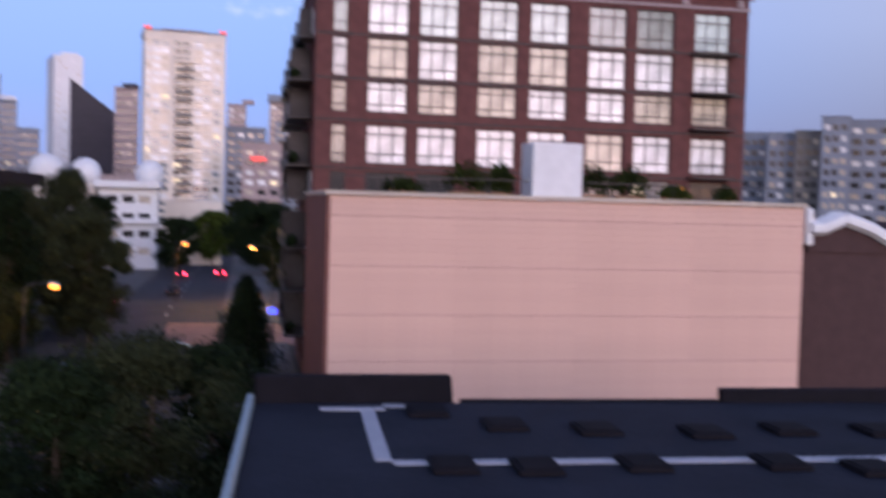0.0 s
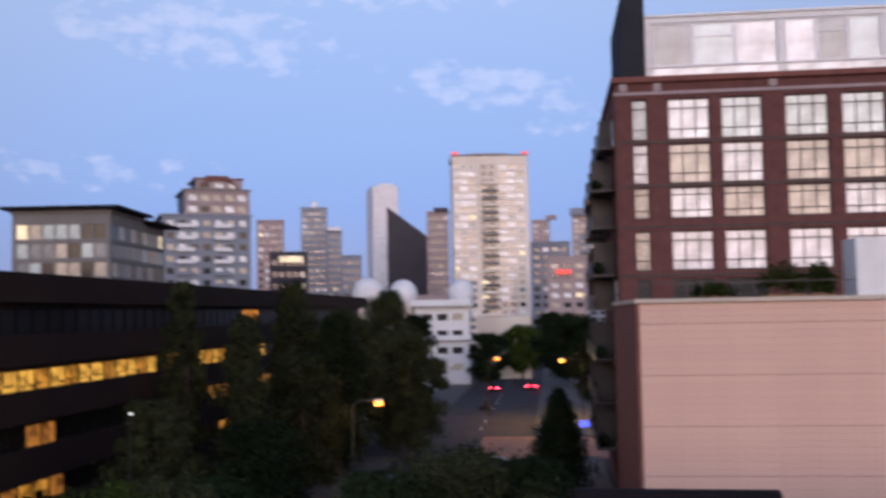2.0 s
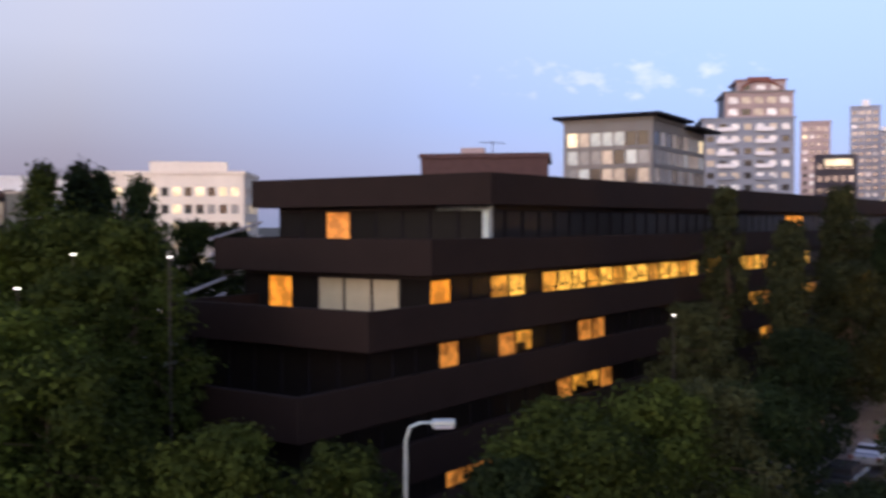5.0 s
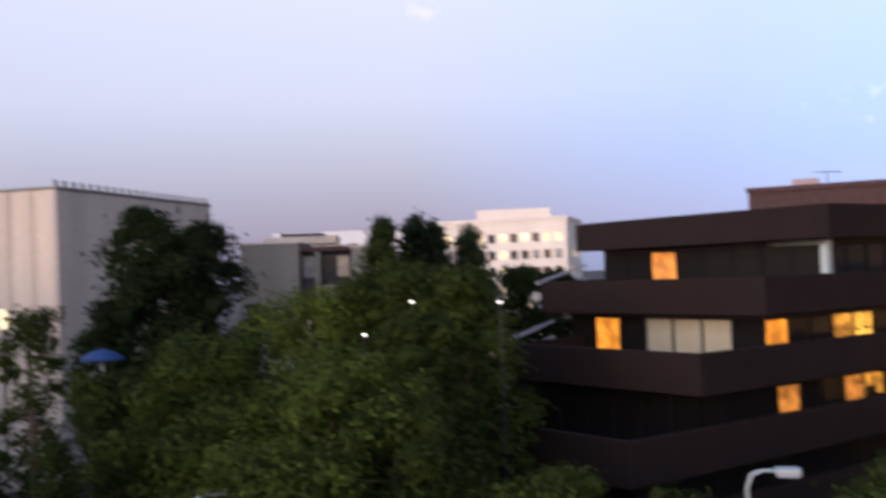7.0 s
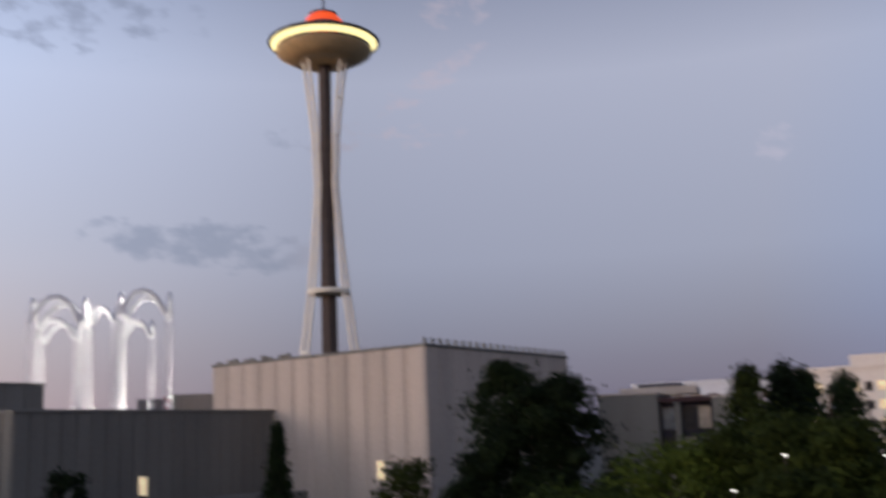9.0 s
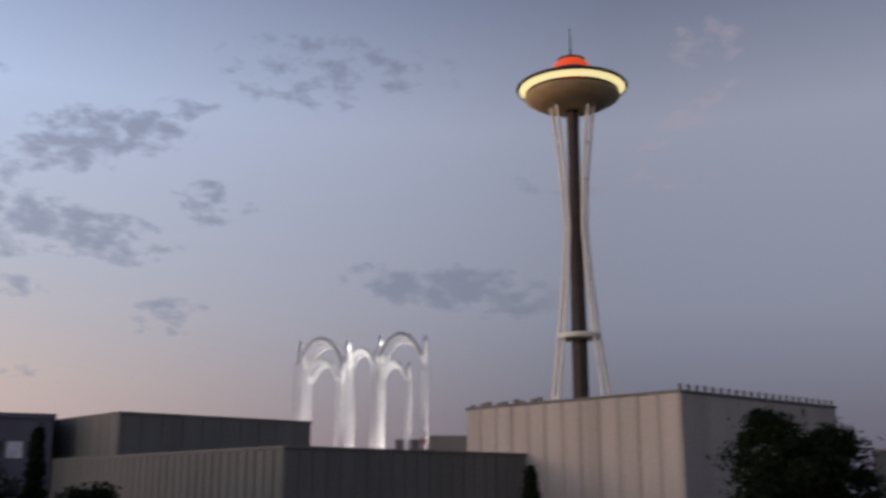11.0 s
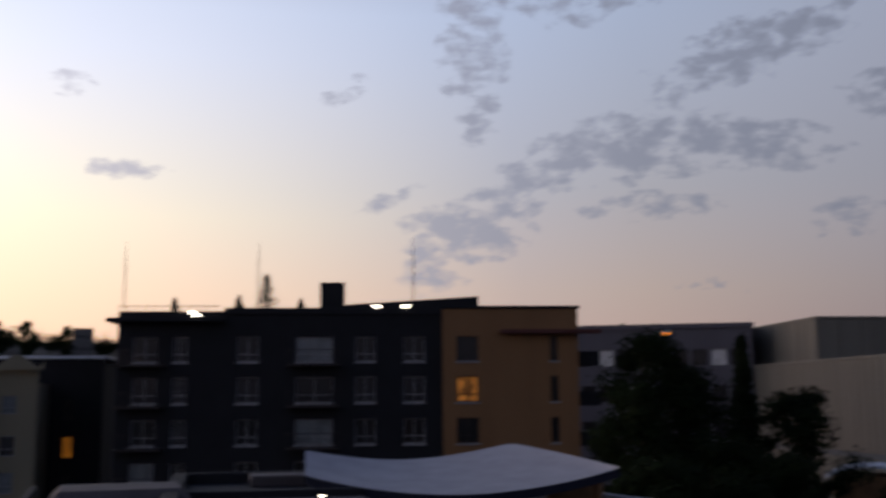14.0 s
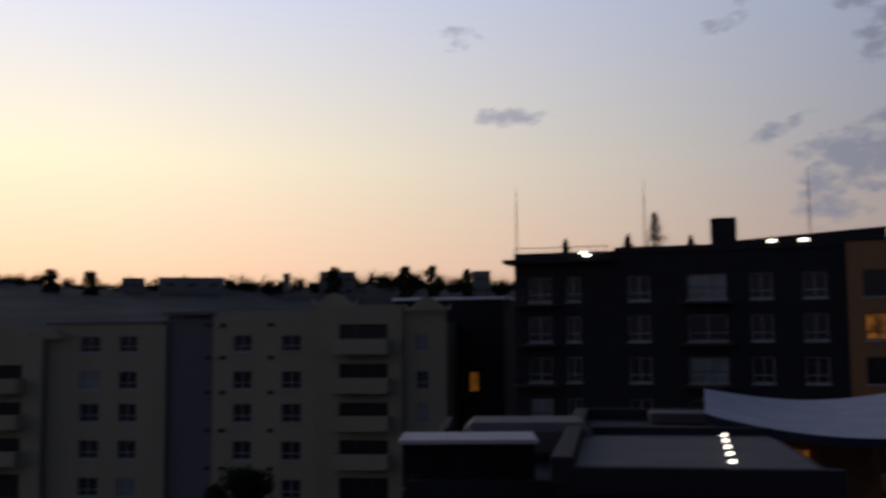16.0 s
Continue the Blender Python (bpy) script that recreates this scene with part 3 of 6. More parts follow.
# ---- apricot building with brick flank ----
def apricot_building():
    root = thing("commercial_building", on_grid(11, 0, 0), "low building with a blank apricot stucco wall and brick flank", "building")
    bm = bmesh.new()
    block(bm, 4.8, 34.0, 58.06, 77.4, 0, 15.3)
    part("body", bm, BRICK_SIDE, root)
    bm = bmesh.new()
    block(bm, 4.8, 34.1, 58.0, 58.06, 0, 15.3)
    part("backing", bm, BRICK_DARK, root)
    zs = (0.2, 3.0, 5.86, 8.56, 11.35, 14.2, 15.35)
    xs = [4.8 + i * (34.05 - 4.8) / 4 for i in range(5)]
    for c, d in zip(zs, zs[1:]):
        rows = max(2, round((d - c) / 0.38))
        h = (d - c - 0.022) / rows
        board = bmesh.new()
        w = xs[1] - xs[0] - 0.012
        vs = block(board, 0, w, 0, 0.05, 0.003, h - 0.003)
        for v in vs:
            if v.co.y < 0.02 and v.co.z > h * 0.5:
                v.co.y += 0.022
        me = mesh_of("siding_board", board, APRICOT)
        for r in range(rows):
            for a in xs[:-1]:
                shared("siding_board", me, root, Matrix.Translation((a + 0.006, 57.94, c + 0.011 + r * h)))
    bm = bmesh.new()
    block(bm, 4.6, 4.79, 57.95, 77.5, 0, 15.35)
    part("brick_flank", bm, BRICK_SIDE, root, "dark red brick corner pier")
    bm = bmesh.new()
    block(bm, 4.5, 34.2, 57.75, 58.4, 15.36, 15.6, 0.03)
    block(bm, 4.5, 4.95, 58.41, 77.5, 15.36, 15.6, 0.03)
    part("coping", bm, CONC_RIB, root, "pale metal coping")
    bm = bmesh.new()
    block(bm, 16.85, 19.95, 59.0, 61.6, 15.3, 18.82, 0.04)
    part("stair_box", bm, WHITE_FRAME, root, "white roof stair enclosure")
    bm = bmesh.new()
    for i in range(20):
        x = 5.6 + i * 1.45
        tube(bm, (x, 59.2, 15.3), (x, 59.2, 16.5), 0.025, seg=6)
    block(bm, 5.6, 33.2, 59.18, 59.22, 16.47, 16.53)
    part("rail", bm, STEEL_DARK, root)


apricot_building()


def brick_block():
    root = thing("apartment_building", on_grid(11, 0, 78), "tall dark red brick apartment block with big gridded windows", "apartment building")
    xs = [(6.37, 7.51), (9.04, 12.17), (12.97, 16.04), (17.66, 20.82), (21.77, 24.93), (26.58, 29.78), (30.57, 33.8), (35.54, 38.63)]
    xs = [(a - 5.1, b - 5.1) for a, b in xs]
    zs = [(1.2, 3.6), (4.6, 7.2), (8.2, 10.8), (11.6, 14.2), (15.5, 17.3), (17.88, 20.89), (21.81, 24.2), (24.46, 27.5), (27.8, 30.95)]
    rows = {8: [(PANE_TEAL, 5), (PANE_SKY, 2), (PANE_PALE, 2)], 7: [(PANE_PALE, 6), (PANE_WARM, 2), (PANE_TEAL, 1)], 6: [(PANE_WARM, 5), (PANE_PALE, 2)], 5: [(PANE_PALE, 6), (PANE_WARM, 3)], 4: [(PANE, 4), (PANE_SKY, 2)]}
    picks = {j: rand_pick(90 + j, c) for j, c in rows.items()}
    pk = lambda i, j: picks.get(j, picks[5])(i, j)
    facade(root, Matrix.Translation((5.1, 0, 0)), 35.06, 0, 32.2, xs, zs, BRICK_DARK, pk, STEEL_DARK, 2, (0.26, 0.76), 0.45, 0.2, fw=0.12)
    bm = bmesh.new()
    block(bm, 5.6, 39.7, 0.5, 21.9, 0, 32.0)
    part("body", bm, BRICK_DARK, root)
    sx = even(6, 0.6, 20.8, 0.55)
    facade(root, pose(5.1, 22, 0, 0, 0, -90), 21.5, 0, 32.2, sx, zs, BRICK_DARK, pk, STEEL_DARK, 1, (0.3,), 0.45, 0.2)
    facade(root, pose(40.16, 0.46, 0, 0, 0, 90), 21.5, 0, 32.2, sx, zs, BRICK_DARK, pk, STEEL_DARK, 1, (0.3,), 0.45, 0.2)
    bm = bmesh.new()
    block(bm, 4.85, 40.4, -0.3, 22.3, 32.2, 32.65, 0.03)
    part("cornice", bm, BRICK_SIDE, root)
    bm = bmesh.new()
    block(bm, 5.0, 40.26, -0.12, -0.003, 31.25, 31.5, 0.02)
    part("stone_band", bm, TOWER_PINK, root, "pink stone band under the cornice")
    for x in (5.75, 8.3, 16.85, 25.75, 34.6, 39.4):
        q = bmesh.new()
        block(q, x - 0.3, x + 0.3, -0.16, -0.003, 31.55, 32.15, 0.05)
        part("stone_medallion", q, TOWER_PINK, root)
    for z in (17.55, 21.2, 24.33, 27.65):
        q = bmesh.new()
        block(q, 5.15, 40.1, -0.07, -0.003, z - 0.07, z + 0.07)
        part("steel_band", q, STEEL_DARK, root)
    # balconies on the street side and on the last bay of the front
    for j, z in enumerate((4.5, 7.9, 11.3, 15.2, 17.8, 21.5, 24.4, 27.7)):
        for k in range(3):
            q = bmesh.new()
            y = 2.0 + k * 6.9
            xo = 3.85 if z > 27 else 3.2
            block(q, xo, 5.08, y, y + 3.6, z - 0.16, z)
            slab = part("balcony", q, STEEL_DARK, root)
            for i in range(13):
                shared("baluster", BALUSTER, slab, Matrix.Translation((xo + 0.05, y + 0.05 + i * 0.29, z)))
            q = bmesh.new()
            block(q, xo + 0.02, xo + 0.08, y, y + 3.6, z + 1.0, z + 1.06)
            part("handrail", q, STEEL_DARK, slab)
            q = bmesh.new()
            block(q, xo + 0.081, 5.08, y, y + 0.04, z + 1.0, z + 1.06)
            part("handrail", q, STEEL_DARK, slab)
            q = bmesh.new()
            c = bmesh.ops.create_icosphere(q, subdivisions=3, radius=0.42, matrix=Matrix.Translation((xo + 0.5, y + 1.7, z + 0.5)) @ Matrix.Diagonal((1, 3.2, 1, 1)))
            for v in c["verts"]:
                v.co += Vector(noise.noise_vector(v.co * 4)) * 0.3
            p = bmesh.new()
            block(p, xo + 0.25, 5.08, y + 3.52, y + 3.6, z + 0.001, z + 2.7)
            part("fin", p, STEEL_DARK, slab, "dark dividing fin")
            p = bmesh.new()
            block(p, xo + 0.03, xo + 0.07, y + 0.1, y + 3.5, z + 0.02, z + 0.96)
            part("screen", p, (STEEL_DARK, PANE_SMOKED, TOWER_DARK)[(j * 2 + k) % 3], slab, "dark balcony screen")
            if (j * 3 + k) % 4 == 1:
                p = bmesh.new()
                block(p, 5.02, 5.09, y + 0.6, y + 2.4, z + 0.2, z + 2.2)
                part("balcony_door", p, PANE_PALE, root, "pale balcony door")
            if (j + k) % 2 == 0:
                part("balcony_planter", q, LEAF_DARK, root, "dark leafy balcony plants")
            else:
                q.free()
    for z in (17.7, 21.6, 24.5, 27.7):
        q = bmesh.new()
        block(q, 35.3, 38.9, -1.25, -0.01, z - 0.16, z)
        slab = part("balcony", q, STEEL_DARK, root)
        for i in range(13):
            shared("baluster", BALUSTER, slab, Matrix.Translation((35.35 + i * 0.29, -1.2, z)))
        q = bmesh.new()
        block(q, 35.3, 38.9, -1.23, -1.17, z + 1.0, z + 1.06)
        part("handrail", q, STEEL_DARK, slab)
    # penthouse set back behind the cornice
    bm = bmesh.new()
    block(bm, 6.1, 8.0, 5.0, 18, 32.6, 40.5)
    block(bm, 8.0, 36.0, 8.2, 18, 32.6, 38.4)
    part("penthouse", bm, SLATE, root, "dark grey penthouse wall")
    bm = bmesh.new()
    for x in (8.05, 18.6, 26.6, 35.8):
        block(bm, x, x + 0.45, 5.4, 5.75, 32.65, 38.6)
    block(bm, 8.05, 36.25, 5.38, 5.77, 38.25, 38.7)
    block(bm, 8.05, 36.25, 5.2, 5.39, 34.55, 34.75)
    part("penthouse_frame", bm, WHITE_FRAME, root, "white painted penthouse frame")
    for a, b in ((8.55, 18.55), (19.1, 26.55), (27.1, 35.75)):
        n = 3
        for i in range(n):
            x = a + (b - a) * i / n
            f = shared("glass_balustrade", window_mesh((b - a) / n, 1.85, 0, (), WHITE_FRAME, 0.06, 0.05), root, Matrix.Translation((x, 5.28, 32.68)))
            shared("pane", pane_mesh((b - a) / n, 1.85, PANE_PALE), f, Matrix.Translation((0, 0.02, 0)))
            f = shared("penthouse_window", window_mesh((b - a) / n, 4.1, 0, (0.72,) if i == 1 else (), WHITE_FRAME, 0.12, 0.16), root, Matrix.Translation((x, 5.5, 34.12)))
            shared("pane", pane_mesh((b - a) / n, 4.1, (PANE_TEAL, PANE_PALE, PANE_SKY)[(i + int(a)) % 3]), f, Matrix.Translation((0, 0.06, 0)))
    bm = bmesh.new()
    block(bm, 7.9, 36.3, 5.2, 18.2, 38.71, 38.9)
    part("penthouse_roof", bm, WHITE_FRAME, root)


brick_block()


def roof_foreground():
    """The low dark flat roof close by, with parapet steps, white walkway strips and box skylights."""
    root = thing("low_building", on_grid(8, 0, 0), "low building with a dark felt flat roof and black parapet", "building")
    bm = bmesh.new()
    block(bm, -1.2, 30, 12, 30.6, 0, 8.92)
    part("wall", bm, BRICK_SIDE, root)
    bm = bmesh.new()
    block(bm, -1.15, 29.95, 12.05, 30.55, 8.92, 9.0)
    part("roof_deck", bm, ROOF_FELT, root)
    bm = bmesh.new()
    block(bm, -1.36, -1.16, 12, 30.95, 8.6, 9.22, 0.04)
    part("edge_flashing", bm, METAL, root, "dull metal roof edge")
    for a, b, y, z in ((-1.15, 5.0, 30.6, 9.82), (5.0, 13.3, 30.6, 9.06), (13.3, 30, 30.6, 9.42)):
        q = bmesh.new()
        vs = block(q, a, b, y, y + 0.35, 7.0, z)
        if a < 0:
            for v in vs:
                if v.co.x > 4 and v.co.z > 9:
                    v.co.x -= 0.3
        bmesh.ops.bevel(q, geom=list(q.edges), offset=0.05, segments=1, affect="EDGES")
        part("parapet", q, ROOF_EDGE, root)
    bm = bmesh.new()
    for a, b, c, d in ((0.75, 2.6, 29.45, 29.85), (2.6, 4.25, 29.9, 30.25), (1.9, 2.3, 23.7, 29.44), (2.31, 28.0, 23.3, 23.7)):
        block(bm, a, b, c, d, 9.0, 9.03)
    part("walkway_strip", bm, ROOF_WHITE, root, "white roof walkway strip")
    for k, (x, y) in enumerate(((3.2, 28.4), (5.1, 26.6), (7.5, 26.0), (10.4, 25.6), (12.9, 25.9), (15.5, 25.7), (18.0, 25.7), (3.1, 22.4), (5.0, 22.2), (7.6, 22.4), (11.0, 22.4), (13.0, 21.8), (15.6, 22.2))):
        q = bmesh.new()
        w = 1.15 if k < 7 else 1.05
        block(q, x, x + w, y, y + 1.3, 9.0, 9.14, 0.03)
        t = part("skylight", q, ROOF_EDGE, root, "black box skylight")
        q = bmesh.new()
        block(q, x + 0.1, x + w - 0.1, y + 0.1, y + 1.2, 9.141, 9.17, 0.02)
        part("skylight_lid", q, ROOF_EDGE, t)


roof_foreground()


def clutter_mesh(seed):
    """Dark desks, shelves, chair backs and hanging lamps seen against a lit room."""
    rnd = random.Random(seed)
    bm = bmesh.new()
    for i in range(7):
        x, w = 0.1 + rnd.random() * 1.3, 0.12 + rnd.random() * 0.4
        h = 0.15 + rnd.random() * 0.75
        z = 0.0 if i < 5 else 1.2 + rnd.random() * 0.3
        block(bm, x, min(1.8, x + w), 0, 0.015, z, z + (h if i < 5 else 0.12), 0.005)
    block(bm, 0.08, 1.82, 0.002, 0.013, 0, 0.16 + 0.2 * rnd.random())
    return mesh_of("clutter", bm, PANE_SMOKED)


CLUTTER = [clutter_mesh(k) for k in range(4)]


def terrace_building():
    """The long brown stepped office building with parapet bands and recessed ribbon windows."""
    root = thing("office_building", on_grid(11, 0, 0), "long dark brown stepped office building with ribbon windows", "office building")
    tiers = [(-48.3, 46.2, 16.05, 17.8), (-45.8, 40.8, 12.4, 14.25), (-43.8, 35.9, 9.1, 11.0), (-42.5, 31.3, 5.7, 7.7), (-41.5, 27.0, 2.4, 4.4)]
    xr, far = -30.0, 165.0
    for k, (xl, y0, z0, z1) in enumerate(tiers):
        q = bmesh.new()
        block(q, xl, xr, y0, y0 + 0.35, z0, z1, 0.03)
        part("parapet_front", q, BROWN_PANEL, root)
        q = bmesh.new()
        block(q, xr - 0.35, xr - 0.001, y0 + 0.351, far, z0, z1, 0.03)
        part("parapet_side", q, BROWN_PANEL, root)
        q = bmesh.new()
        block(q, xl, xl + 0.35, y0 + 0.351, far, z0, z1, 0.03)
        part("parapet_back", q, BROWN_PANEL, root)
        q = bmesh.new()
        block(q, xl + 0.36, xr - 0.36, y0 + 0.36, far, z0 + 0.1, z0 + 0.6)
        part("floor_slab", q, BROWN_DARK, root)
        below = tiers[k + 1][2] + 0.6 if k + 1 < len(tiers) else 0.0
        gy, gx = y0 + 1.3, xr - 1.1
        q = bmesh.new()
        block(q, xl + 1.6, gx - 0.5, gy + 0.5, far - 0.5, below, z0 + 0.1)
        part("core", q, BROWN_DARK, root)
        # ribbon windows: mullions and panes along the street side and the front
        lit = {1: ((41.1, 44.5, 2), (48.3, 51.6, 1), (53.5, 62.5, 1), (63.0, 73.6, 1), (74.2, 78.1, 1), (80.1, 83.6, 1), (87.4, 95.4, 1), (97.0, 108.0, 1)),
               2: ((43.7, 45.6, 2), (49.3, 53.3, 1), (59.0, 61.6, 2), (90.6, 97.0, 1), (105.4, 111.7, 1)), 3: ((54.8, 62.1, 1), (92.8, 98.0, 1)), 4: ((43.2, 48.5, 2),), 0: ((101.2, 106.5, 2),)}[k]
        y, i = gy, 0
        h = z0 - 0.25 - below
        q = bmesh.new()
        block(q, xl + 1.2, gx, gy, gy + 0.2, z0 - 0.25, z0 + 0.098)
        part("window_head", q, BROWN_DARK, root)
        q = bmesh.new()
        block(q, gx - 0.2, gx, gy + 0.201, far - 1, z0 - 0.25, z0 + 0.098)
        part("window_head", q, BROWN_DARK, root)
        base = below + (1.05 if k >= 2 else 0.0)
        hs = z0 - 0.25 - base
        if k >= 2:
            q = bmesh.new()
            block(q, gx - 0.2, gx, gy + 0.201, far - 1, below, base)
            part("window_apron", q, BROWN_DARK, root)
        while y < far - 3:
            w = 1.9
            c = y + w / 2
            pm = PANE_SMOKED
            for a, b, s in lit:
                if a <= c <= b:
                    pm = ((LIT, LIT_WARM, LIT) if k < 2 else (LIT_WARM, LIT_WARM, LIT_DIM))[int(y * 7.3 + k) % 3] if s == 1 else (LIT_ORANGE if k < 2 else LIT_DIM)
            f = shared("window", window_mesh(w, hs, 0, (), ROOF_EDGE), root, pose(gx, y, base, 0, 0, 90))
            shared("pane", pane_mesh(w, hs, pm), f, Matrix.Translation((0, 0.05, 0)))
            if pm in (LIT, LIT_WARM):
                shared("clutter", CLUTTER[int(y * 3.1 + k) % 4], f, Matrix.Translation((0, 0.03, 0.05)), "dark shapes of desks and shelves behind the glass")
            y += w
        x = xl + 1.2
        nf = int((gx - x) / 1.85)
        w = (gx - x) / nf
        front = {0: ((-42.45, -41.4, 2),), 1: ((-43.15, -41.35, 2), (-38.6, -32.6, 3))}.get(k, ())
        for i in range(nf):
            c, pm = x + w / 2, PANE_SMOKED
            for a, b, s in front:
                if a <= c <= b:
                    pm = (LIT_ORANGE if k else LIT_DIM) if s == 2 else CURTAIN
            f = shared("window", window_mesh(w, h, 0, (), ROOF_EDGE), root, Matrix.Translation((x, gy, below)))
            shared("pane", pane_mesh(w, h, pm), f, Matrix.Translation((0, 0.05, 0)))
            x += w
    q = bmesh.new()
    block(q, -47.9, -30.4, 46.6, 164.9, 17.0, 17.1)
    part("roof", q, ROOF_FELT, root)
    q = bmesh.new()
    block(q, -34.6, -30.9, 47.5, 47.8, 15.75, 16.05)
    block(q, -31.35, -30.95, 47.4, 47.8, 12.95, 15.75)
    part("canopy_post", q, METAL, root, "pale steel corner post")
    for k, (xl, y0, z0, z1) in enumerate(tiers[1:4]):
        q = bmesh.new()
        a, b = Vector((xl - 0.1, y0 - 0.2, z1 - 0.1)), Vector((xl - 1.4, y0 + 5.2, z1 + 0.9))
        tube(q, a, b, 0.09)
        tube(q, a - Vector((0, 0, 0.9)), b - Vector((0, 0, 0.9)), 0.09)
        part("stair_rail", q, GREY_FRAME, root)


terrace_building()


# ---- science hall: ribbed pale concrete blocks (northern grid) ----
def plate(bm, outline, top):
    """An upright prism over an outline of the plan."""
    lo, hi = [bm.verts.new((x, y, 0)) for x, y in outline], [bm.verts.new((x, y, top)) for x, y in outline]
    for i in range(len(outline)):
        j = (i + 1) % len(outline)
        bm.faces.new((lo[i], lo[j], hi[j], hi[i]))
    bm.faces.new(hi)
    bmesh.ops.recalc_face_normals(bm, faces=bm.faces)


def ribbed_block(x0, x1, y0, y1, top, step, mat, label, rails=False, fold=0.12):
    root = thing("exhibition_hall", on_grid(50, 0, 0), label, "hall", group="exhibition halls")
    bm = bmesh.new()
    block(bm, x0 + 0.2, x1 - 0.2, y0 + 0.2, y1 - 0.2, 0, top - 0.2)
    part("body", bm, mat, root)
    n = max(2, round((x1 - x0) / step))
    w = (x1 - x0) / n
    for i in range(n):
        q = bmesh.new()
        plate(q, [(x0 + i * w + 0.02, y0), (x0 + i * w + w * 0.3, y0), (x0 + i * w + w * 0.45, y0 - fold), (x0 + i * w + w * 0.85, y0 - fold), (x0 + (i + 1) * w - 0.02, y0), (x0 + (i + 1) * w - 0.02, y0 + 0.19), (x0 + i * w + 0.02, y0 + 0.19)], top - 0.25)
        part("panel", q, mat, root)
    n = max(2, round((y1 - y0) / step))
    w = (y1 - y0) / n
    for i in range(n):
        q = bmesh.new()
        block(q, x1 - 0.19, x1, y0 + i * w + 0.03, y0 + (i + 1) * w - 0.03, 0, top - 0.25, 0.03)
        part("panel", q, mat, root)
    bm = bmesh.new()
    block(bm, x0 - 0.1, x1 + 0.1, y0 - 0.1, y1 + 0.1, top - 0.24, top, 0.03)
    part("coping", bm, CONC_GREY, root)
    if rails:
        for i in range(22):
            bm = bmesh.new()
            y = y0 + 0.3 + (y1 - y0 - 0.6) * i / 21
            block(bm, x1 - 0.35, x1 - 0.15, y - 0.12, y + 0.12, top, top + 0.5, 0.03)
            part("roof_stud", bm, CONC_GREY, root)
        bm = bmesh.new()
        block(bm, x1 - 0.27, x1 - 0.22, y0, y1, top + 0.3, top + 0.34)
        part("roof_rail", bm, METAL, root)
        for i in range(9):
            bm = bmesh.new()
            x = x0 + 0.3 + i * 1.05 + (0.35 if i % 2 else 0)
            block(bm, x, x + 0.5, y0 + 0.1, y0 + 0.4, top, top + 0.22 + 0.08 * (i % 3), 0.03)
            part("roof_stud", bm, CONC_GREY, root)
    return root


ribbed_block(-69.9, -46.2, 65.3, 89.0, 22.45, 1.9, CONC_RIB, "tall pale ribbed concrete exhibition hall", True, 0.13)
ribbed_block(-112, -62.3, 40.6, 65.2, 18.1, 1.25, CONC_GREY, "lower grey ribbed concrete exhibition hall")
ribbed_block(-111.7, -94.7, 42.9, 65.0, 22.4, 2.2, CONC_GREY, "set-back grey concrete upper hall")


def arch(x, y, top, span):
    """A slender white lattice arch on four legs."""
    root = thing("lattice_arch", on_grid(50, x, y, 0, 45), "tall white floodlit lattice arch", "arch", group="white arches")
    spring = top - span * 0.55
    h = span / 2
    for sx, sy in ((-1, -1), (1, -1), (1, 1), (-1, 1)):
        q = bmesh.new()
        pts = [Vector((sx * h * 0.86, sy * h * 0.86, 0)), Vector((sx * h * 0.95, sy * h * 0.95, spring * 0.6)), Vector((sx * h, sy * h, spring))]
        for o in ((0.2, 0.2), (-0.2, 0.2), (-0.2, -0.2), (0.2, -0.2)):
            sweep(q, [p + Vector((o[0], o[1], 0)) for p in pts], 0.036, 5)
        for i in range(16):
            z = spring * (0.45 + 0.55 * i / 16)
            c = Vector((sx * h * 0.97, sy * h * 0.97, z))
            tube(q, c + Vector((0.2, 0.2, 0)), c + Vector((-0.2, -0.2, 0.4)), 0.035, seg=4)
        part("leg", q, WHITE_FRAME, root)

    def bow(u, k):
        """The pointed arch: u from -1 to 1, k its size."""
        return Vector((h * u * k, -h, spring + (top - spring) * k * (1 - abs(u) ** 2.2)))

    for s in range(4):
        q = bmesh.new()
        n = 14
        for k in (1.0, 0.86):
            sweep(q, [bow(-1 + 2 * i / n, k) for i in range(n + 1)], 0.16, 5)
        for i in range(n):
            tube(q, bow(-1 + 2 * i / n, 1.0), bow(-1 + 2 * (i + 1) / n, 0.86), 0.05, seg=4)
            tube(q, bow(-1 + 2 * i / n, 0.86), bow(-1 + 2 * (i + 0.5) / n, 1.0), 0.05, seg=4)
        bmesh.ops.rotate(q, verts=q.verts, cent=(0, 0, 0), matrix=Matrix.Rotation(s * math.pi / 2, 3, "Z"))
        part("rib", q, WHITE_FRAME, root)
    return root


for az, dist, top, span in ((104.9, 129, 33.3, 5.9), (102.75, 138, 33.3, 3.2), (100.55, 125, 33.5, 5.5), (104.9, 150, 33.2, 5.2), (101.0, 150, 33.2, 4.2)):
    a = az - 50
    arch(-dist * S(radians(a)), dist * math.cos(radians(a)), top, span)


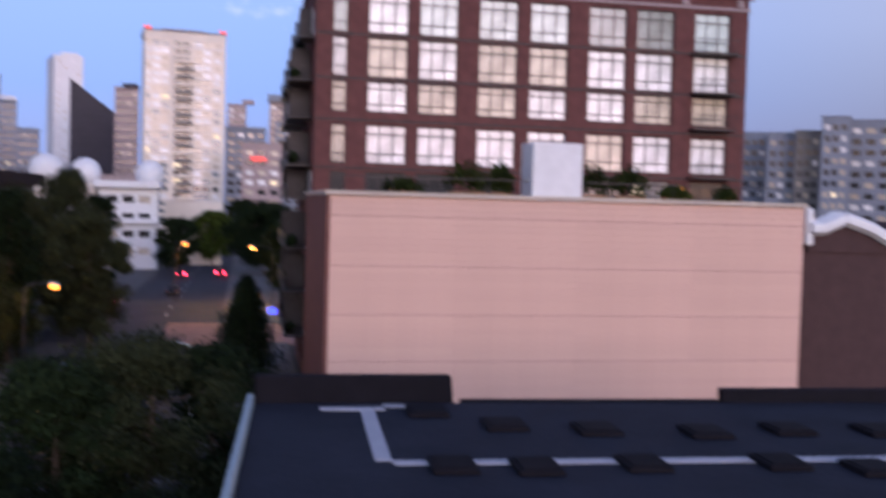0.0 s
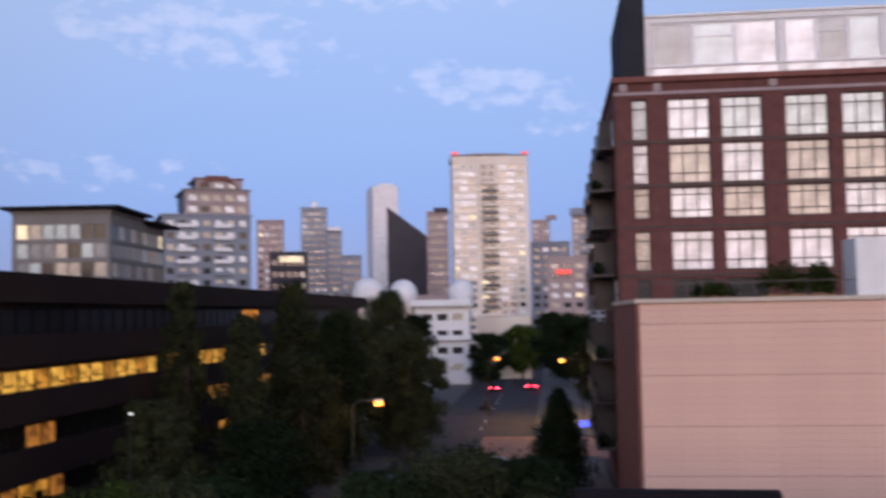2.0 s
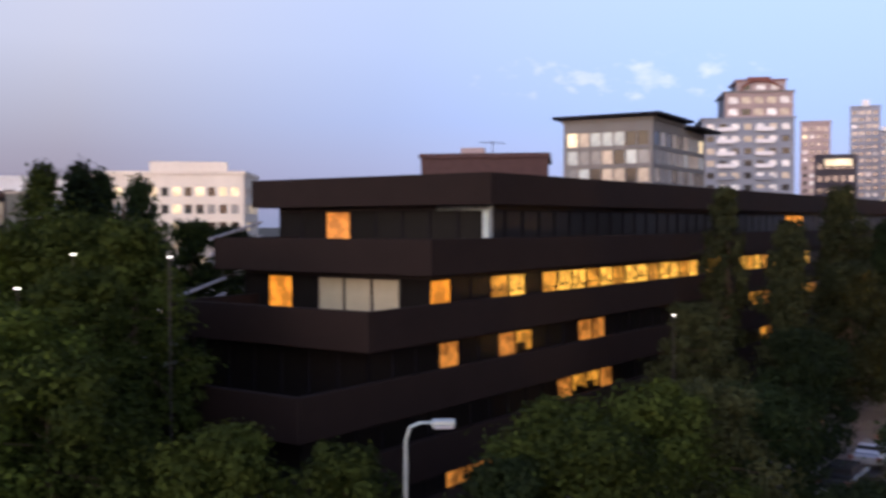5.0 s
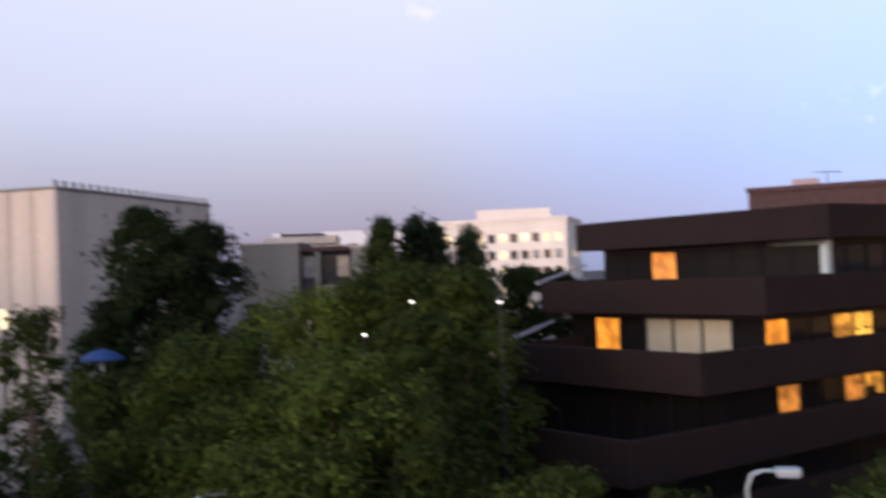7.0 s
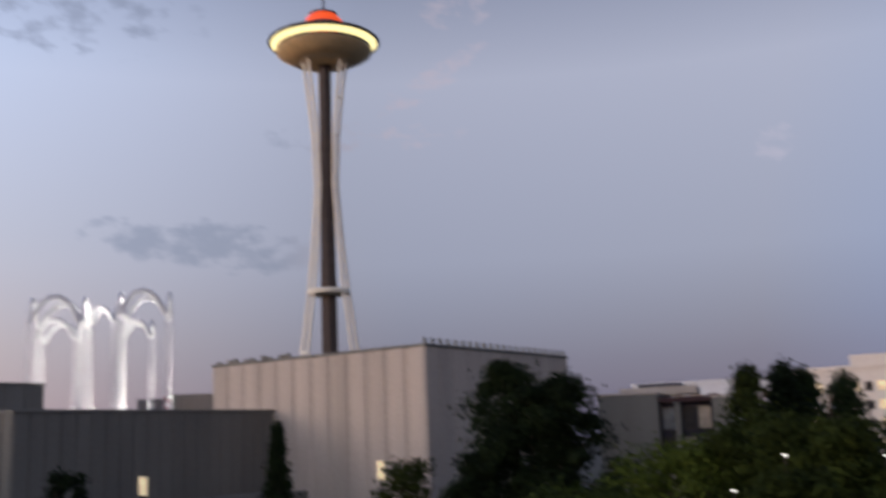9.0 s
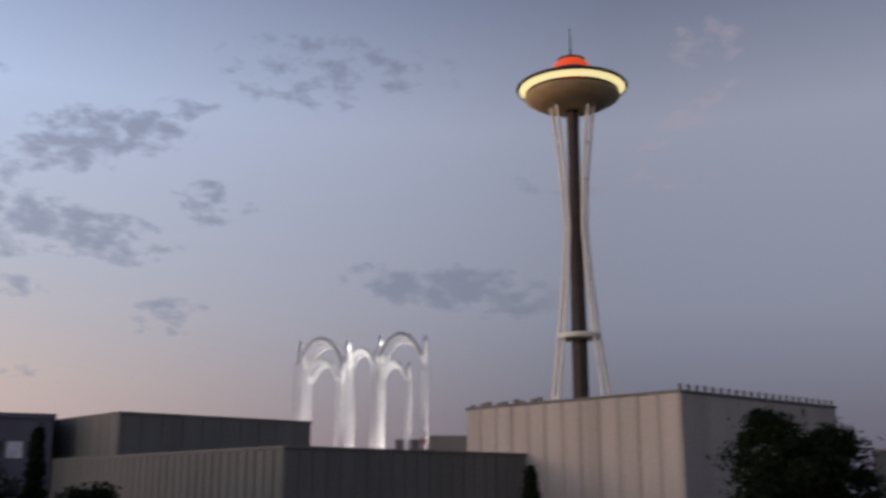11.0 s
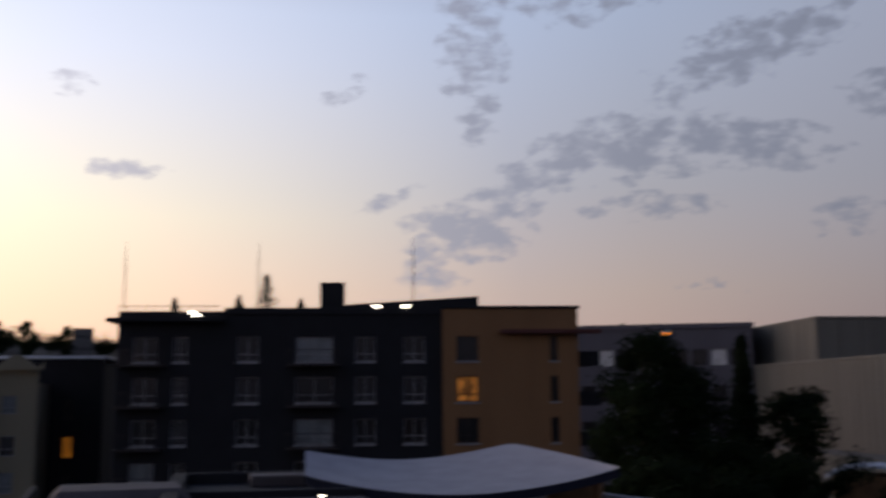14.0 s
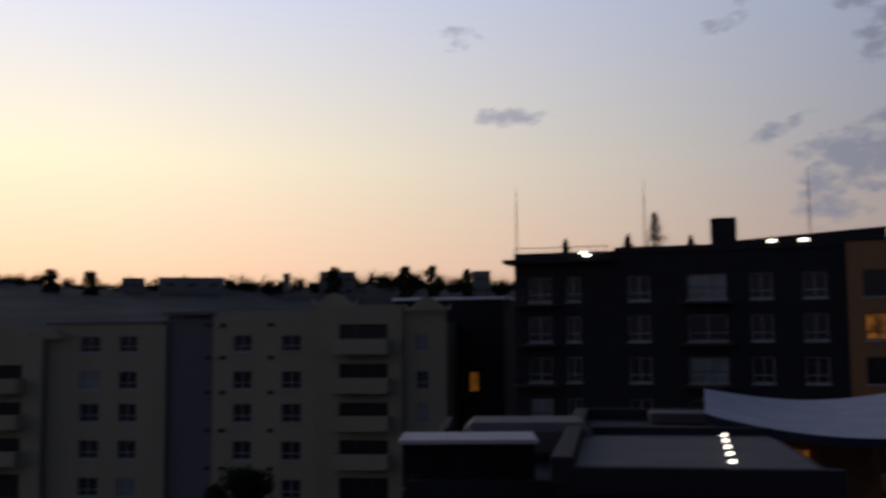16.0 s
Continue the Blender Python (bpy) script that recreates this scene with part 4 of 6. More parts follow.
for az, dist in ((104.9, 130), (104.8, 147), (102.8, 138), (100.7, 126), (101.0, 147)):
    root = thing("floodlight", Matrix.Translation(polar(az, dist, 0)), "ground floodlight below the white arches", "lamp", group="arch floodlights")
    q = bmesh.new()
    block(q, -0.4, 0.4, -0.4, 0.4, 0, 0.5, 0.05)
    part("housing", q, STEEL_DARK, root)
    la = bpy.data.lights.new("floodlight_beam", "SPOT")
    la.energy, la.color, la.shadow_soft_size, la.spot_size, la.spot_blend = 62000, (1.0, 0.95, 0.86), 0.4, radians(62), 0.5
    new("floodlight_beam", la).matrix_world = look(polar(az, dist, 13.0), polar(az, dist + 0.01, 33.0))


# ---- observation tower ----
def needle():
    root = thing("observation_tower", Matrix.Translation(polar(90.6, 369)) @ pose(0, 0, 0, 0, 0, 180.6), "tall cream observation tower with a lit saucer top", "tower")
    prof = [(0, 15.8), (20, 13.2), (47, 10.2), (69, 7.2), (90, 5.0), (109, 3.7), (128, 4.5), (142, 6.1), (157, 8.0)]
    for k in range(3):
        for s in (-1, 1):
            q = bmesh.new()
            pts = []
            for z, r in prof:
                a = 2 * math.pi * k / 3
                side = s * (1.5 + 0.02 * abs(z - 109) * 0.5)
                pts.append(Vector((r * math.cos(a) - side * S(a), r * S(a) + side * math.cos(a), z)))
            sweep(q, pts, 0.6, 8)
            part("leg", q, NEEDLE_WHITE, root)
        q = bmesh.new()
        a = 2 * math.pi * k / 3
        for z, r in prof[1:]:
            c, u = Vector((r * math.cos(a), r * S(a), z)), Vector((-S(a), math.cos(a), 0))
            tube(q, c - u * 2, c + u * 2, 0.4, seg=5)
        part("leg_brace", q, NEEDLE_WHITE, root)
    q = bmesh.new()
    lathe(q, [(0.1, 0), (3.3, 0), (3.3, 70), (2.6, 120), (2.5, 155), (0.1, 155)], 6)
    part("core", q, NEEDLE_CORE, root)
    q = bmesh.new()
    block(q, 2.6, 4.2, -1.2, 1.2, 76, 81)
    block(q, 2.4, 3.6, -0.9, 0.9, 103, 105)
    part("lift_car", q, NEEDLE_CORE, root)
    q = bmesh.new()
    lathe(q, [(3.4, 67.8), (7.7, 68.2), (8.0, 69.4), (7.6, 69.9), (3.4, 70.0)], 24)
    part("lower_platform", q, NEEDLE_WHITE, root)
    sau = part("saucer", bmesh_lathe([(2.6, 155.4), (6.6, 155.4), (7.2, 156.3), (7.9, 156.0), (13.5, 158.1), (18.0, 160.8), (18.2, 161.2)]), NEEDLE_LIT_GOLD, root, "gold saucer underside with floodlight glow in its colour", True)
    part("window_band", bmesh_lathe([(17.2, 161.22), (17.6, 162.3), (12, 162.32)]), PANE, sau)
    part("lit_strip", bmesh_lathe([(18.0, 162.34), (20.2, 164.5), (18, 164.6)]), HALO, sau, "bright lit halo strip")
    part("saucer_roof", bmesh_lathe([(20.1, 164.1), (20.7, 164.1), (21.2, 164.7), (20.4, 165.4), (16, 167.4), (11, 169.7), (7.6, 171.6)]), NEEDLE_CORE, root, "dark saucer roof", True)
    for i in range(48):
        q = bmesh.new()
        a = 2 * math.pi * i / 48
        u = Vector((math.cos(a), S(a), 0))
        tube(q, u * 8.6 + Vector((0, 0, 156.15)), u * 17.9 + Vector((0, 0, 160.6)), 0.09, seg=4)
        part("rib", q, NEEDLE_WHITE, sau)
    part("crown", bmesh_lathe([(7.4, 171.6), (7.1, 173.4), (5.4, 175.4), (4.8, 175.8)]), RED_CROWN, root, "floodlit orange crown", True)
    part("crown_cap", bmesh_lathe([(5.1, 175.7), (5.3, 176.4), (3.4, 177.0), (0.1, 177.8)]), NEEDLE_CORE, root)
    q = bmesh.new()
    tube(q, (0, 0, 177.6), (0, 0, 190), 0.45, 0.08)
    part("spire", q, NEEDLE_CORE, root)


def bmesh_lathe(prof):
    bm = bmesh.new()
    lathe(bm, prof, 64)
    return bm


needle()


# ---- downtown skyline ----
FAR = [(PANE, 5), (PANE_WARM, 3), (LIT_PALE, 0.25), (PANE_PALE, 1.2)]
FAR_DARK = [(PANE, 6), (PANE_WARM, 1.2), (LIT_PALE, 0.15)]


def polar_w(az0, az1, dist):
    return dist * (tan_d(az0 - (az0 + az1) / 2) * 2)


def residential_tower():
    """Tall pale block: window bays on both sides of a darker stack of balconies, red lights on the roof corners."""
    w, d, top = 28.4, 22.0, height(8.75, 380)
    root = thing("residential_tower", Matrix.Translation(polar(12.15, 380)) @ pose(0, 0, 0, 0, 0, 19), "tall beige concrete residential tower with balconies", "tower")
    bm = bmesh.new()
    block(bm, -w + 0.4, -0.4, 0.4, d - 0.4, 0, top - 0.3)
    part("body", bm, TOWER_DARK, root)
    zs = even(25, 3, top - 2.6, 0.6)
    rnd = random.Random(3)
    xs = [(0.9, 2.2), (3.0, 5.6), (6.0, 8.6), (10.6, 13.0), (13.4, 15.8), (17.6, 20.2), (20.6, 23.2), (24.4, 26.6)]

    def pk(i, j):
        if i in (3, 4):
            return rnd.choices((PANE, PANE_WARM, LIT_PALE), (8, 1, 0.2))[0]
        if j in (2, 3, 5):
            return rnd.choices((PANE, PANE_SKY), (3, 1))[0]
        return rnd.choices((PANE_WARM, PANE_PALE, PANE_SKY, LIT_PALE), (3, 5 if j > 19 or j in (14, 15) else 3, 1.0, 0.25))[0]
    facade(root, Matrix.Translation((-w, 0, 0)), w, 0, top, xs, zs, TOWER_CONC, pk)
    facade(root, pose(0, 0.36, 0, 0, 0, 90), d - 0.36, 0, top, even(6, 0.5, d - 1, 0.6), zs, TOWER_CONC, lambda i, j: PANE if (i + j) % 3 else PANE_SKY)
    for j, (c, e) in enumerate(zs[4:23]):
        q = bmesh.new()
        block(q, -17.2, -11.4, -1.3, -0.02, c - 0.55, c - 0.3)
        block(q, -17.2, -11.4, -1.3, -1.15, c - 0.3, c + 0.5)
        part("balcony", q, TOWER_GREY if j % 3 else TOWER_CONC, root)
    for c, e in zs[::4]:
        q = bmesh.new()
        block(q, -w, -17.3, -0.12, -0.003, c - 0.75, c - 0.45)
        block(q, -11.3, 0, -0.12, -0.003, c - 0.75, c - 0.45)
        part("floor_band", q, TOWER_WHITE, root, "paler floor band")
    bm = bmesh.new()
    block(bm, -w - 0.2, 0.2, -0.2, d + 0.2, top, top + 0.5)
    part("roof", bm, TOWER_GREY, root)
    bm = bmesh.new()
    block(bm, -w + 6, -7, 4, 14, top + 0.5, top + 1.6, 0.1)
    part("plant_room", bm, TOWER_PINK, root)
    for x0, x1 in ((-w, -w + 2.4), (-2.0, 0.1)):
        q = bmesh.new()
        block(q, x0, x1, 0.2, 2.6, top + 0.5, top + 1.7, 0.2)
        part("roof_light", q, BEACON, root, "red lit roof corner")


residential_tower()
t = tower("office_tower", 19.5, 720, 28.0, polar_w(20.95, 19.5, 720), 36, height(7.15, 720), "slender white far office tower", TOWER_WHITE, 4, 24, 6, [(PANE_PALE, 4), (PANE_WARM, 1)], (0.35, 0.3), 4, 4)
q = bmesh.new()
block(q, -13, -2, 4, 22, height(7.15, 720) + 0.5, height(7.15, 720) + 3.0, 0.3)
part("plant_room", q, TOWER_WHITE, t)


def wedge_tower():
    dist = 640
    w = polar_w(20.14, 17.56, dist)
    root = thing("glass_tower", Matrix.Translation(polar(17.56, dist)) @ pose(0, 0, 0, 0, 0, 19), "dark glass tower with a sloping top", "tower")
    bm = bmesh.new()
    vs = block(bm, -w, 0, 0, 24, 0, height(6.05, dist))
    for v in vs:
        if v.co.z > 5 and v.co.x > -1:
            v.co.z = height(4.1, dist)
    part("body", bm, TOWER_DARK, root)
    for i in range(15):
        q = bmesh.new()
        z = 8 + i * 4.2
        block(q, -w, min(0, -w + w * max(0.1, min(1, (height(6.05, dist) - z) / 22.5))), -0.15, -0.01, z, z + 1.1)
        part("floor_band", q, TOWER_DARK, root)


wedge_tower()
tower("office_tower", 16.67, 560, 17.0, polar_w(17.9, 16.67, 560), 16, height(5.7, 560), "pinkish grey office tower behind", TOWER_PINK, 4, 15, 0, FAR_DARK, (0.6, 0.5), 4, 6)
tower("office_tower", 23.5, 520, 24.0, polar_w(24.95, 23.5, 520), 14, height(6.0, 520), "blue grey tower with small roof light", TOWER_BLUE, 4, 20, 4, FAR, (0.6, 0.5), 4, 7)
tower("office_tower", 22.7, 500, 23.0, polar_w(23.5, 22.7, 500), 14, height(4.7, 500), "dark blue grey narrow tower", TOWER_BLUE, 3, 16, 0, FAR_DARK, (0.6, 0.5), 4, 8)
tower("mid_rise", 21.6, 470, 22.0, polar_w(22.7, 21.6, 470), 14, height(3.3, 470), "plain grey mid-rise office block", TOWER_BLUE, 4, 10, 0, FAR_DARK, (0.6, 0.5), 4, 9, "building")
tower("office_tower", 25.9, 460, 26.0, polar_w(27.4, 25.9, 460), 14, height(5.3, 460), "pinkish masonry office tower", TOWER_PINK, 4, 16, 3, FAR, (0.5, 0.5), 4, 10)
tower("mid_rise", 24.6, 330, 26.0, polar_w(26.7, 24.6, 330), 20, height(3.5, 330), "dark low office block with yellow top floor", TOWER_DARK, 5, 8, 4, FAR_DARK, (0.6, 0.5), 4, 11, "building")
def stepped_tower():
    """Apartment tower that steps back twice: grey base, pale upper storeys, a pink crown with a red roof."""
    root = thing("apartment_tower", Matrix.Translation(polar(27.7, 250)) @ pose(0, 0, 0, 0, 0, 38), "stepped grey and pink apartment tower", "tower")
    z1, z2, z3 = height(5.55, 250), height(6.95, 250), height(7.6, 250)
    rnd = random.Random(12)
    bays = lambda light: lambda i, j: rnd.choices((PANE_PALE, PANE_WARM, PANE, LIT_PALE), (light, 2, 2.5, 0.15))[0]
    for k, (x0, x1, y0, d, lo, hi, mat, cols, floors, light, fill) in enumerate(((-20.8, 0.0, 0.0, 21.0, 0.0, z1, TOWER_BLUE, 7, 13, 2.5, (0.6, 0.5)), (-15.6, -0.1, 0.8, 18.0, z1, z2, TOWER_PINK, 5, 2, 5, (0.7, 0.55)), (-12.8, -1.6, 2.4, 13.0, z2, z3, TOWER_PINK, 3, 1, 3, (0.6, 0.5)))):
        bm = bmesh.new()
        block(bm, x0 + 0.4, x1 - 0.4, y0 + 0.4, y0 + d - 0.4, max(0, lo - 1), hi - 0.2)
        part("body", bm, TOWER_DARK, root)
        zs = even(floors, lo + (2 if k == 0 else 0.3), hi - 0.4, fill[1])
        facade(root, Matrix.Translation((x0, y0, 0)), x1 - x0, lo, hi, even(cols, 0.5, x1 - x0 - 0.5, fill[0]), zs, mat, bays(light))
        # Shade on the right side is painted with blue cladding and darker panes.
        facade(root, pose(x1, y0 + 0.36, 0, 0, 0, 90), d - 0.36, lo, hi, even(5, 0.5, d - 1, 0.6), zs, TOWER_BLUE, bays(0.6))
        bm = bmesh.new()
        block(bm, x0 - 0.3, x1 + 0.3, y0 - 0.3, y0 + d, hi, hi + 0.35)
        part("roof", bm, (TOWER_BLUE, TOWER_GREY, BRICK_SIDE)[k], root)
        for j, (c, e) in enumerate(zs):
            if k == 0 and j > 5:
                for b in (0.16, 0.58):
                    q = bmesh.new()
                    xb = x0 + (x1 - x0) * b
                    block(q, xb, xb + 4.2, y0 - 0.9, y0 - 0.01, c - 0.35, c + 0.55)
                    part("balcony", q, TOWER_WHITE if j > 8 else TOWER_BLUE, root)
    q = bmesh.new()
    for i in range(13):
        a = math.pi * i / 12
        tube(q, (-7.2 - 4.4 * math.cos(a), 2.2, z2 + 0.5 + 2.4 * S(a)), (-7.2 - 4.4 * math.cos(a + 0.26), 2.2, z2 + 0.5 + 2.4 * S(a + 0.26)), 0.3, seg=5)
    part("crown_arch", q, BRICK_SIDE, root, "red curved crown arch")
    q = bmesh.new()
    block(q, -10.0, -4.5, 5, 9, z3 + 0.35, z3 + 1.3, 0.2)
    part("plant_room", q, BRICK_SIDE, root)


stepped_tower()
# small roof features of the far blocks
for az, dist, el0, el1, w, mat, name, lab in ((24.2, 519, 6.02, 6.35, 3.0, WHITE_FRAME, "roof_dome", "small white roof drum on a tower"), (23.1, 499, 4.72, 4.95, 6.0, TOWER_WHITE, "roof_edge_box", "white roof box on a narrow tower"), (25.5, 328, 3.0, 3.35, 7.6, LIT_PALE, "lit_top_floor", "yellow lit strip along a top floor"), (9.2, 618, 5.35, 5.75, 14.0, TOWER_BLUE, "roof_box", "blue grey plant box on a far tower"), (10.9, 559, 5.15, 5.4, 6.0, TOWER_PINK, "roof_box", "pinkish plant box on a far tower"), (17.1, 559, 5.72, 5.95, 8.0, TOWER_DARK, "roof_box", "dark plant box on an office tower")):
    q = bmesh.new()
    block(q, -w / 2, w / 2, -0.4, 3.0, 0, height(el1, dist) - height(el0, dist), 0.1)
    lone(name, q, mat, Matrix.Translation(polar(az, dist, height(el0, dist))) @ pose(0, 0, 0, 0, 0, az), lab, "roof fixture")


def flat_roof_block():
    dist = 150
    w = polar_w(40.4, 35.1, dist)
    root = tower("apartment_building", 35.1, dist, 16.0, w, 26, height(5.7, dist), "mid-rise apartment block with a wide flat overhanging roof", TOWER_GREY, 7, 10, 9, [(PANE_WARM, 2.5), (PANE, 2), (PANE_SKY, 3), (PANE_TEAL, 1.5), (LIT_PALE, 0.2)], (0.9, 0.76), 2, 15, "apartment building")
    bm = bmesh.new()
    z = height(5.7, dist)
    block(bm, -w - 1.3, 1.5, -1.3, 15, z + 0.55, z + 1.0, 0.05)
    block(bm, -w + 1, 2.4, 15.01, 27, z - 0.3, z + 0.12, 0.05)
    part("roof_overhang", bm, ROOF_EDGE, root, "thin dark overhanging roof slab")


flat_roof_block()
for k, (a1, a0, el, dist, mat, lab) in enumerate(((12.0, 11.0, 5.1, 560, TOWER_PINK, "pinkish grey far office tower"), (12.1, 9.9, 3.85, 430, TOWER_BLUE, "far blue grey office block"), (9.75, 8.2, 5.3, 620, TOWER_PINK, "far pink grey tower"),
                                                  (11.2, 9.0, 3.0, 330, TOWER_PINK, "pinkish brick office block"), (9.4, 6.5, 4.2, 500, TOWER_BLUE, "far grey downtown office block"),
                                                  (21.8, 16.6, 1.0, 380, TOWER_PINK, "low pink grey city block"), (-16.2, -17.5, 4.2, 335, TOWER_BLUE, "narrow grey blue mid-rise block"), (-17.5, -19.0, 4.2, 320, TOWER_BLUE, "grey mid-rise block with balconies"), (-18.9, -20.2, 4.3, 316, TOWER_GREY, "slate brown distant apartment block"), (-20.2, -21.6, 5.05, 310, TOWER_BLUE, "blue grey apartment block with a thin roof slab"), (-21.5, -24.4, 4.85, 318, TOWER_BLUE, "blue grey apartment block with lit windows"), (-24.4, -30.0, 4.8, 320, TOWER_BLUE, "plain grey distant apartment block"))):
    w = polar_w(a1, a0, dist)
    tower("mid_rise", a0, dist, (a0 + a1) / 2, w, 18, height(el, dist), lab, mat, max(3, int(w / 4)), max(4, int(height(el, dist) / 3.4)), 0, FAR, (0.6, 0.5), 3, 30 + k, "building")
q = bmesh.new()
block(q, -2.4, 2.4, -0.3, 0, -0.7, 0.7, 0.2)
lone("neon_sign", q, BEACON, Matrix.Translation(polar(10.3, 329, height(2.2, 329))) @ pose(0, 0, 0, 0, 0, 10), "blurred red lit sign", "sign")


def radome_building():
    root = thing("broadcast_building", Matrix.Translation(polar(15.6, 215)) @ pose(0, 0, 0, 0, 0, 13), "white low building with terraces and round radomes", "building")
    w = polar_w(22.2, 15.6, 215)
    pk = rand_pick(40, [(PANE, 4), (LIT_PALE, 0.8), (PANE_WARM, 1)])
    facade(root, Matrix.Translation((-11.5, 0, 0)), 11.5, 0, 16.5, even(3, 1, 10.5, 0.7), even(4, 2, 16, 0.4), WHITE_FRAME, pk)
    bm = bmesh.new()
    block(bm, -11.2, -0.3, 0.4, 14, 0, 16.3)
    part("body", bm, TOWER_DARK, root)
    bm = bmesh.new()
    block(bm, -12.3, 0.5, -1.6, 14.5, 16.5, 17.9, 0.1)
    block(bm, -12.0, 0.3, -1.2, -0.02, 9.3, 10.4, 0.1)
    part("terrace_band", bm, WHITE_FRAME, root)
    bm = bmesh.new()
    block(bm, -w, -12.4, 3, 22, 0, 17.2)
    block(bm, 0.6, 13.0, 18, 34, 0, 14.0)
    part("wing", bm, TOWER_CONC, root)
    for x, y, r in ((-w + 2.5, 6, 3.4), (-w + 10.2, 6, 3.0), (-1.9, 5, 2.9)):
        q = bmesh.new()
        bmesh.ops.create_uvsphere(q, u_segments=20, v_segments=12, radius=r, matrix=Matrix.Translation((x, y, 17.9 + r * 0.55)))
        part("radome", q, WHITE_FRAME, root, "round white radome", True)


radome_building()


def gable_house():
    root = thing("house", on_grid(11, 36.5, 60), "dark brick house with a white-edged curved gable", "house")
    bm = bmesh.new()
    block(bm, -1.2, 16, 0, 14, 0, 12.6)
    part("wall", bm, MAROON, root)
    pts = [(-1.0, 14.1), (-0.2, 14.05), (1.4, 14.75), (3.4, 14.1), (4.9, 13.3), (8.0, 14.6), (12.0, 13.2), (16.0, 12.6)]
    bm = bmesh.new()
    lo = [bm.verts.new((x, -0.15, min(z, 12.55))) for x, z in pts]
    hi = [bm.verts.new((x, -0.15, z)) for x, z in pts]
    fs = [bm.faces.new((lo[i], lo[i + 1], hi[i + 1], hi[i])) for i in range(len(pts) - 1)]
    r = bmesh.ops.extrude_face_region(bm, geom=fs)
    bmesh.ops.translate(bm, verts=[v for v in r["geom"] if isinstance(v, bmesh.types.BMVert)], vec=(0, 13, 0))
    bmesh.ops.recalc_face_normals(bm, faces=bm.faces)
    part("gable", bm, MAROON, root)
    bm = bmesh.new()
    for (x0, z0), (x1, z1) in zip(pts, pts[1:]):
        tube(bm, (x0, -0.3, z0), (x1, -0.3, z1), 0.45, seg=6)
        tube(bm, (x0, 0.6, z0 + 0.12), (x1, 0.6, z1 + 0.12), 0.4, seg=6)
    part("gable_trim", bm, WHITE_FRAME, root, "white gable trim")
    bm = bmesh.new()
    block(bm, -1.3, -0.75, -0.4, 1.2, 13.0, 15.35, 0.08)
    part("gable_pier", bm, WHITE_FRAME, root, "white pier beside the gable")


gable_house()
# ---- white mid-rise and concrete block to the north-east ----
tower("office_building", 57.7, 150, 50.0, polar_w(66.3, 57.7, 150), 16, height(2.75, 150), "white office building with rows of square windows", TOWER_CONC, 13, 8, 5, [(PANE, 4), (PANE_SKY, 2), (LIT_PALE, 1.6)], (0.66, 0.52), 1, 50, "office building")
q = bmesh.new()
block(q, -11, 0, 3, 10, height(2.75, 150) + 0.5, height(3.5, 150))
lone("roof_plant_room", q, TOWER_CONC, Matrix.Translation(polar(58.6, 150)) @ pose(0, 0, 0, 0, 0, 58), "pale plant room on an office roof", "plant room")
tower("mid_rise", 66.3, 190, 68.0, polar_w(74, 66.3, 190), 16, height(2.4, 190), "pale stepped mid-rise block", WHITE_FRAME, 8, 8, 0, FAR, (0.6, 0.5), 1, 51, "building")
def concrete_building():
    """Grey concrete block: two blank wings with a dark recessed glazed bay between them and a pale roof slab behind."""
    top = height(1.95, 105)
    root = thing("concrete_building", Matrix.Translation(polar(68.9, 105)) @ pose(0, 0, 0, 0, 0, 66), "grey concrete block with a dark recessed glazed bay", "building")
    for x0, x1, z in ((-13.0, -7.0, top), (-1.7, 0.0, top - 0.6)):
        q = bmesh.new()
        block(q, x0, x1, 0, 12, 0, z, 0.05)
        part("wing", q, CONC_GREY, root)
        q = bmesh.new()
        block(q, x0 - 0.1, x1 + 0.1, -0.1, 12, z, z + 0.25, 0.04)
        part("coping", q, CONC_RIB, root)
    q = bmesh.new()
    block(q, -6.95, -1.75, 1.6, 12, 0, top - 0.5)
    part("core", q, TOWER_DARK, root)
    q = bmesh.new()
    block(q, -6.95, -1.75, 0.3, 1.5, top - 0.9, top - 0.35, 0.04)
    part("lintel", q, MAROON, root)
    q = bmesh.new()
    block(q, -5.4, -4.9, 0.2, 1.5, 0, top - 0.91, 0.04)
    part("pier", q, CONC_GREY, root)
    for i, x in enumerate((-6.8, -4.75, -3.25)):
        for j in range(3):
            z = top - 3.6 - j * 3.0
            f = shared("window", window_mesh(1.3, 2.3, 1, (0.4,), STEEL_DARK), root, Matrix.Translation((x, 1.3, z)))
            shared("pane", pane_mesh(1.3, 2.3, (PANE_SKY, PANE, PANE_WARM)[(i + j) % 3]), f, Matrix.Translation((0, 0.05, 0)))
    for x0, x1, z0, z1, mat in ((-11.5, -3.5, top + 0.05, top + 0.9, CONC_RIB), (-9.5, -5.0, top + 0.9, top + 1.25, TOWER_DARK)):
        q = bmesh.new()
        block(q, x0, x1, 5, 10, z0, z1, 0.05)
        part("roof_slab", q, mat, root)


concrete_building()


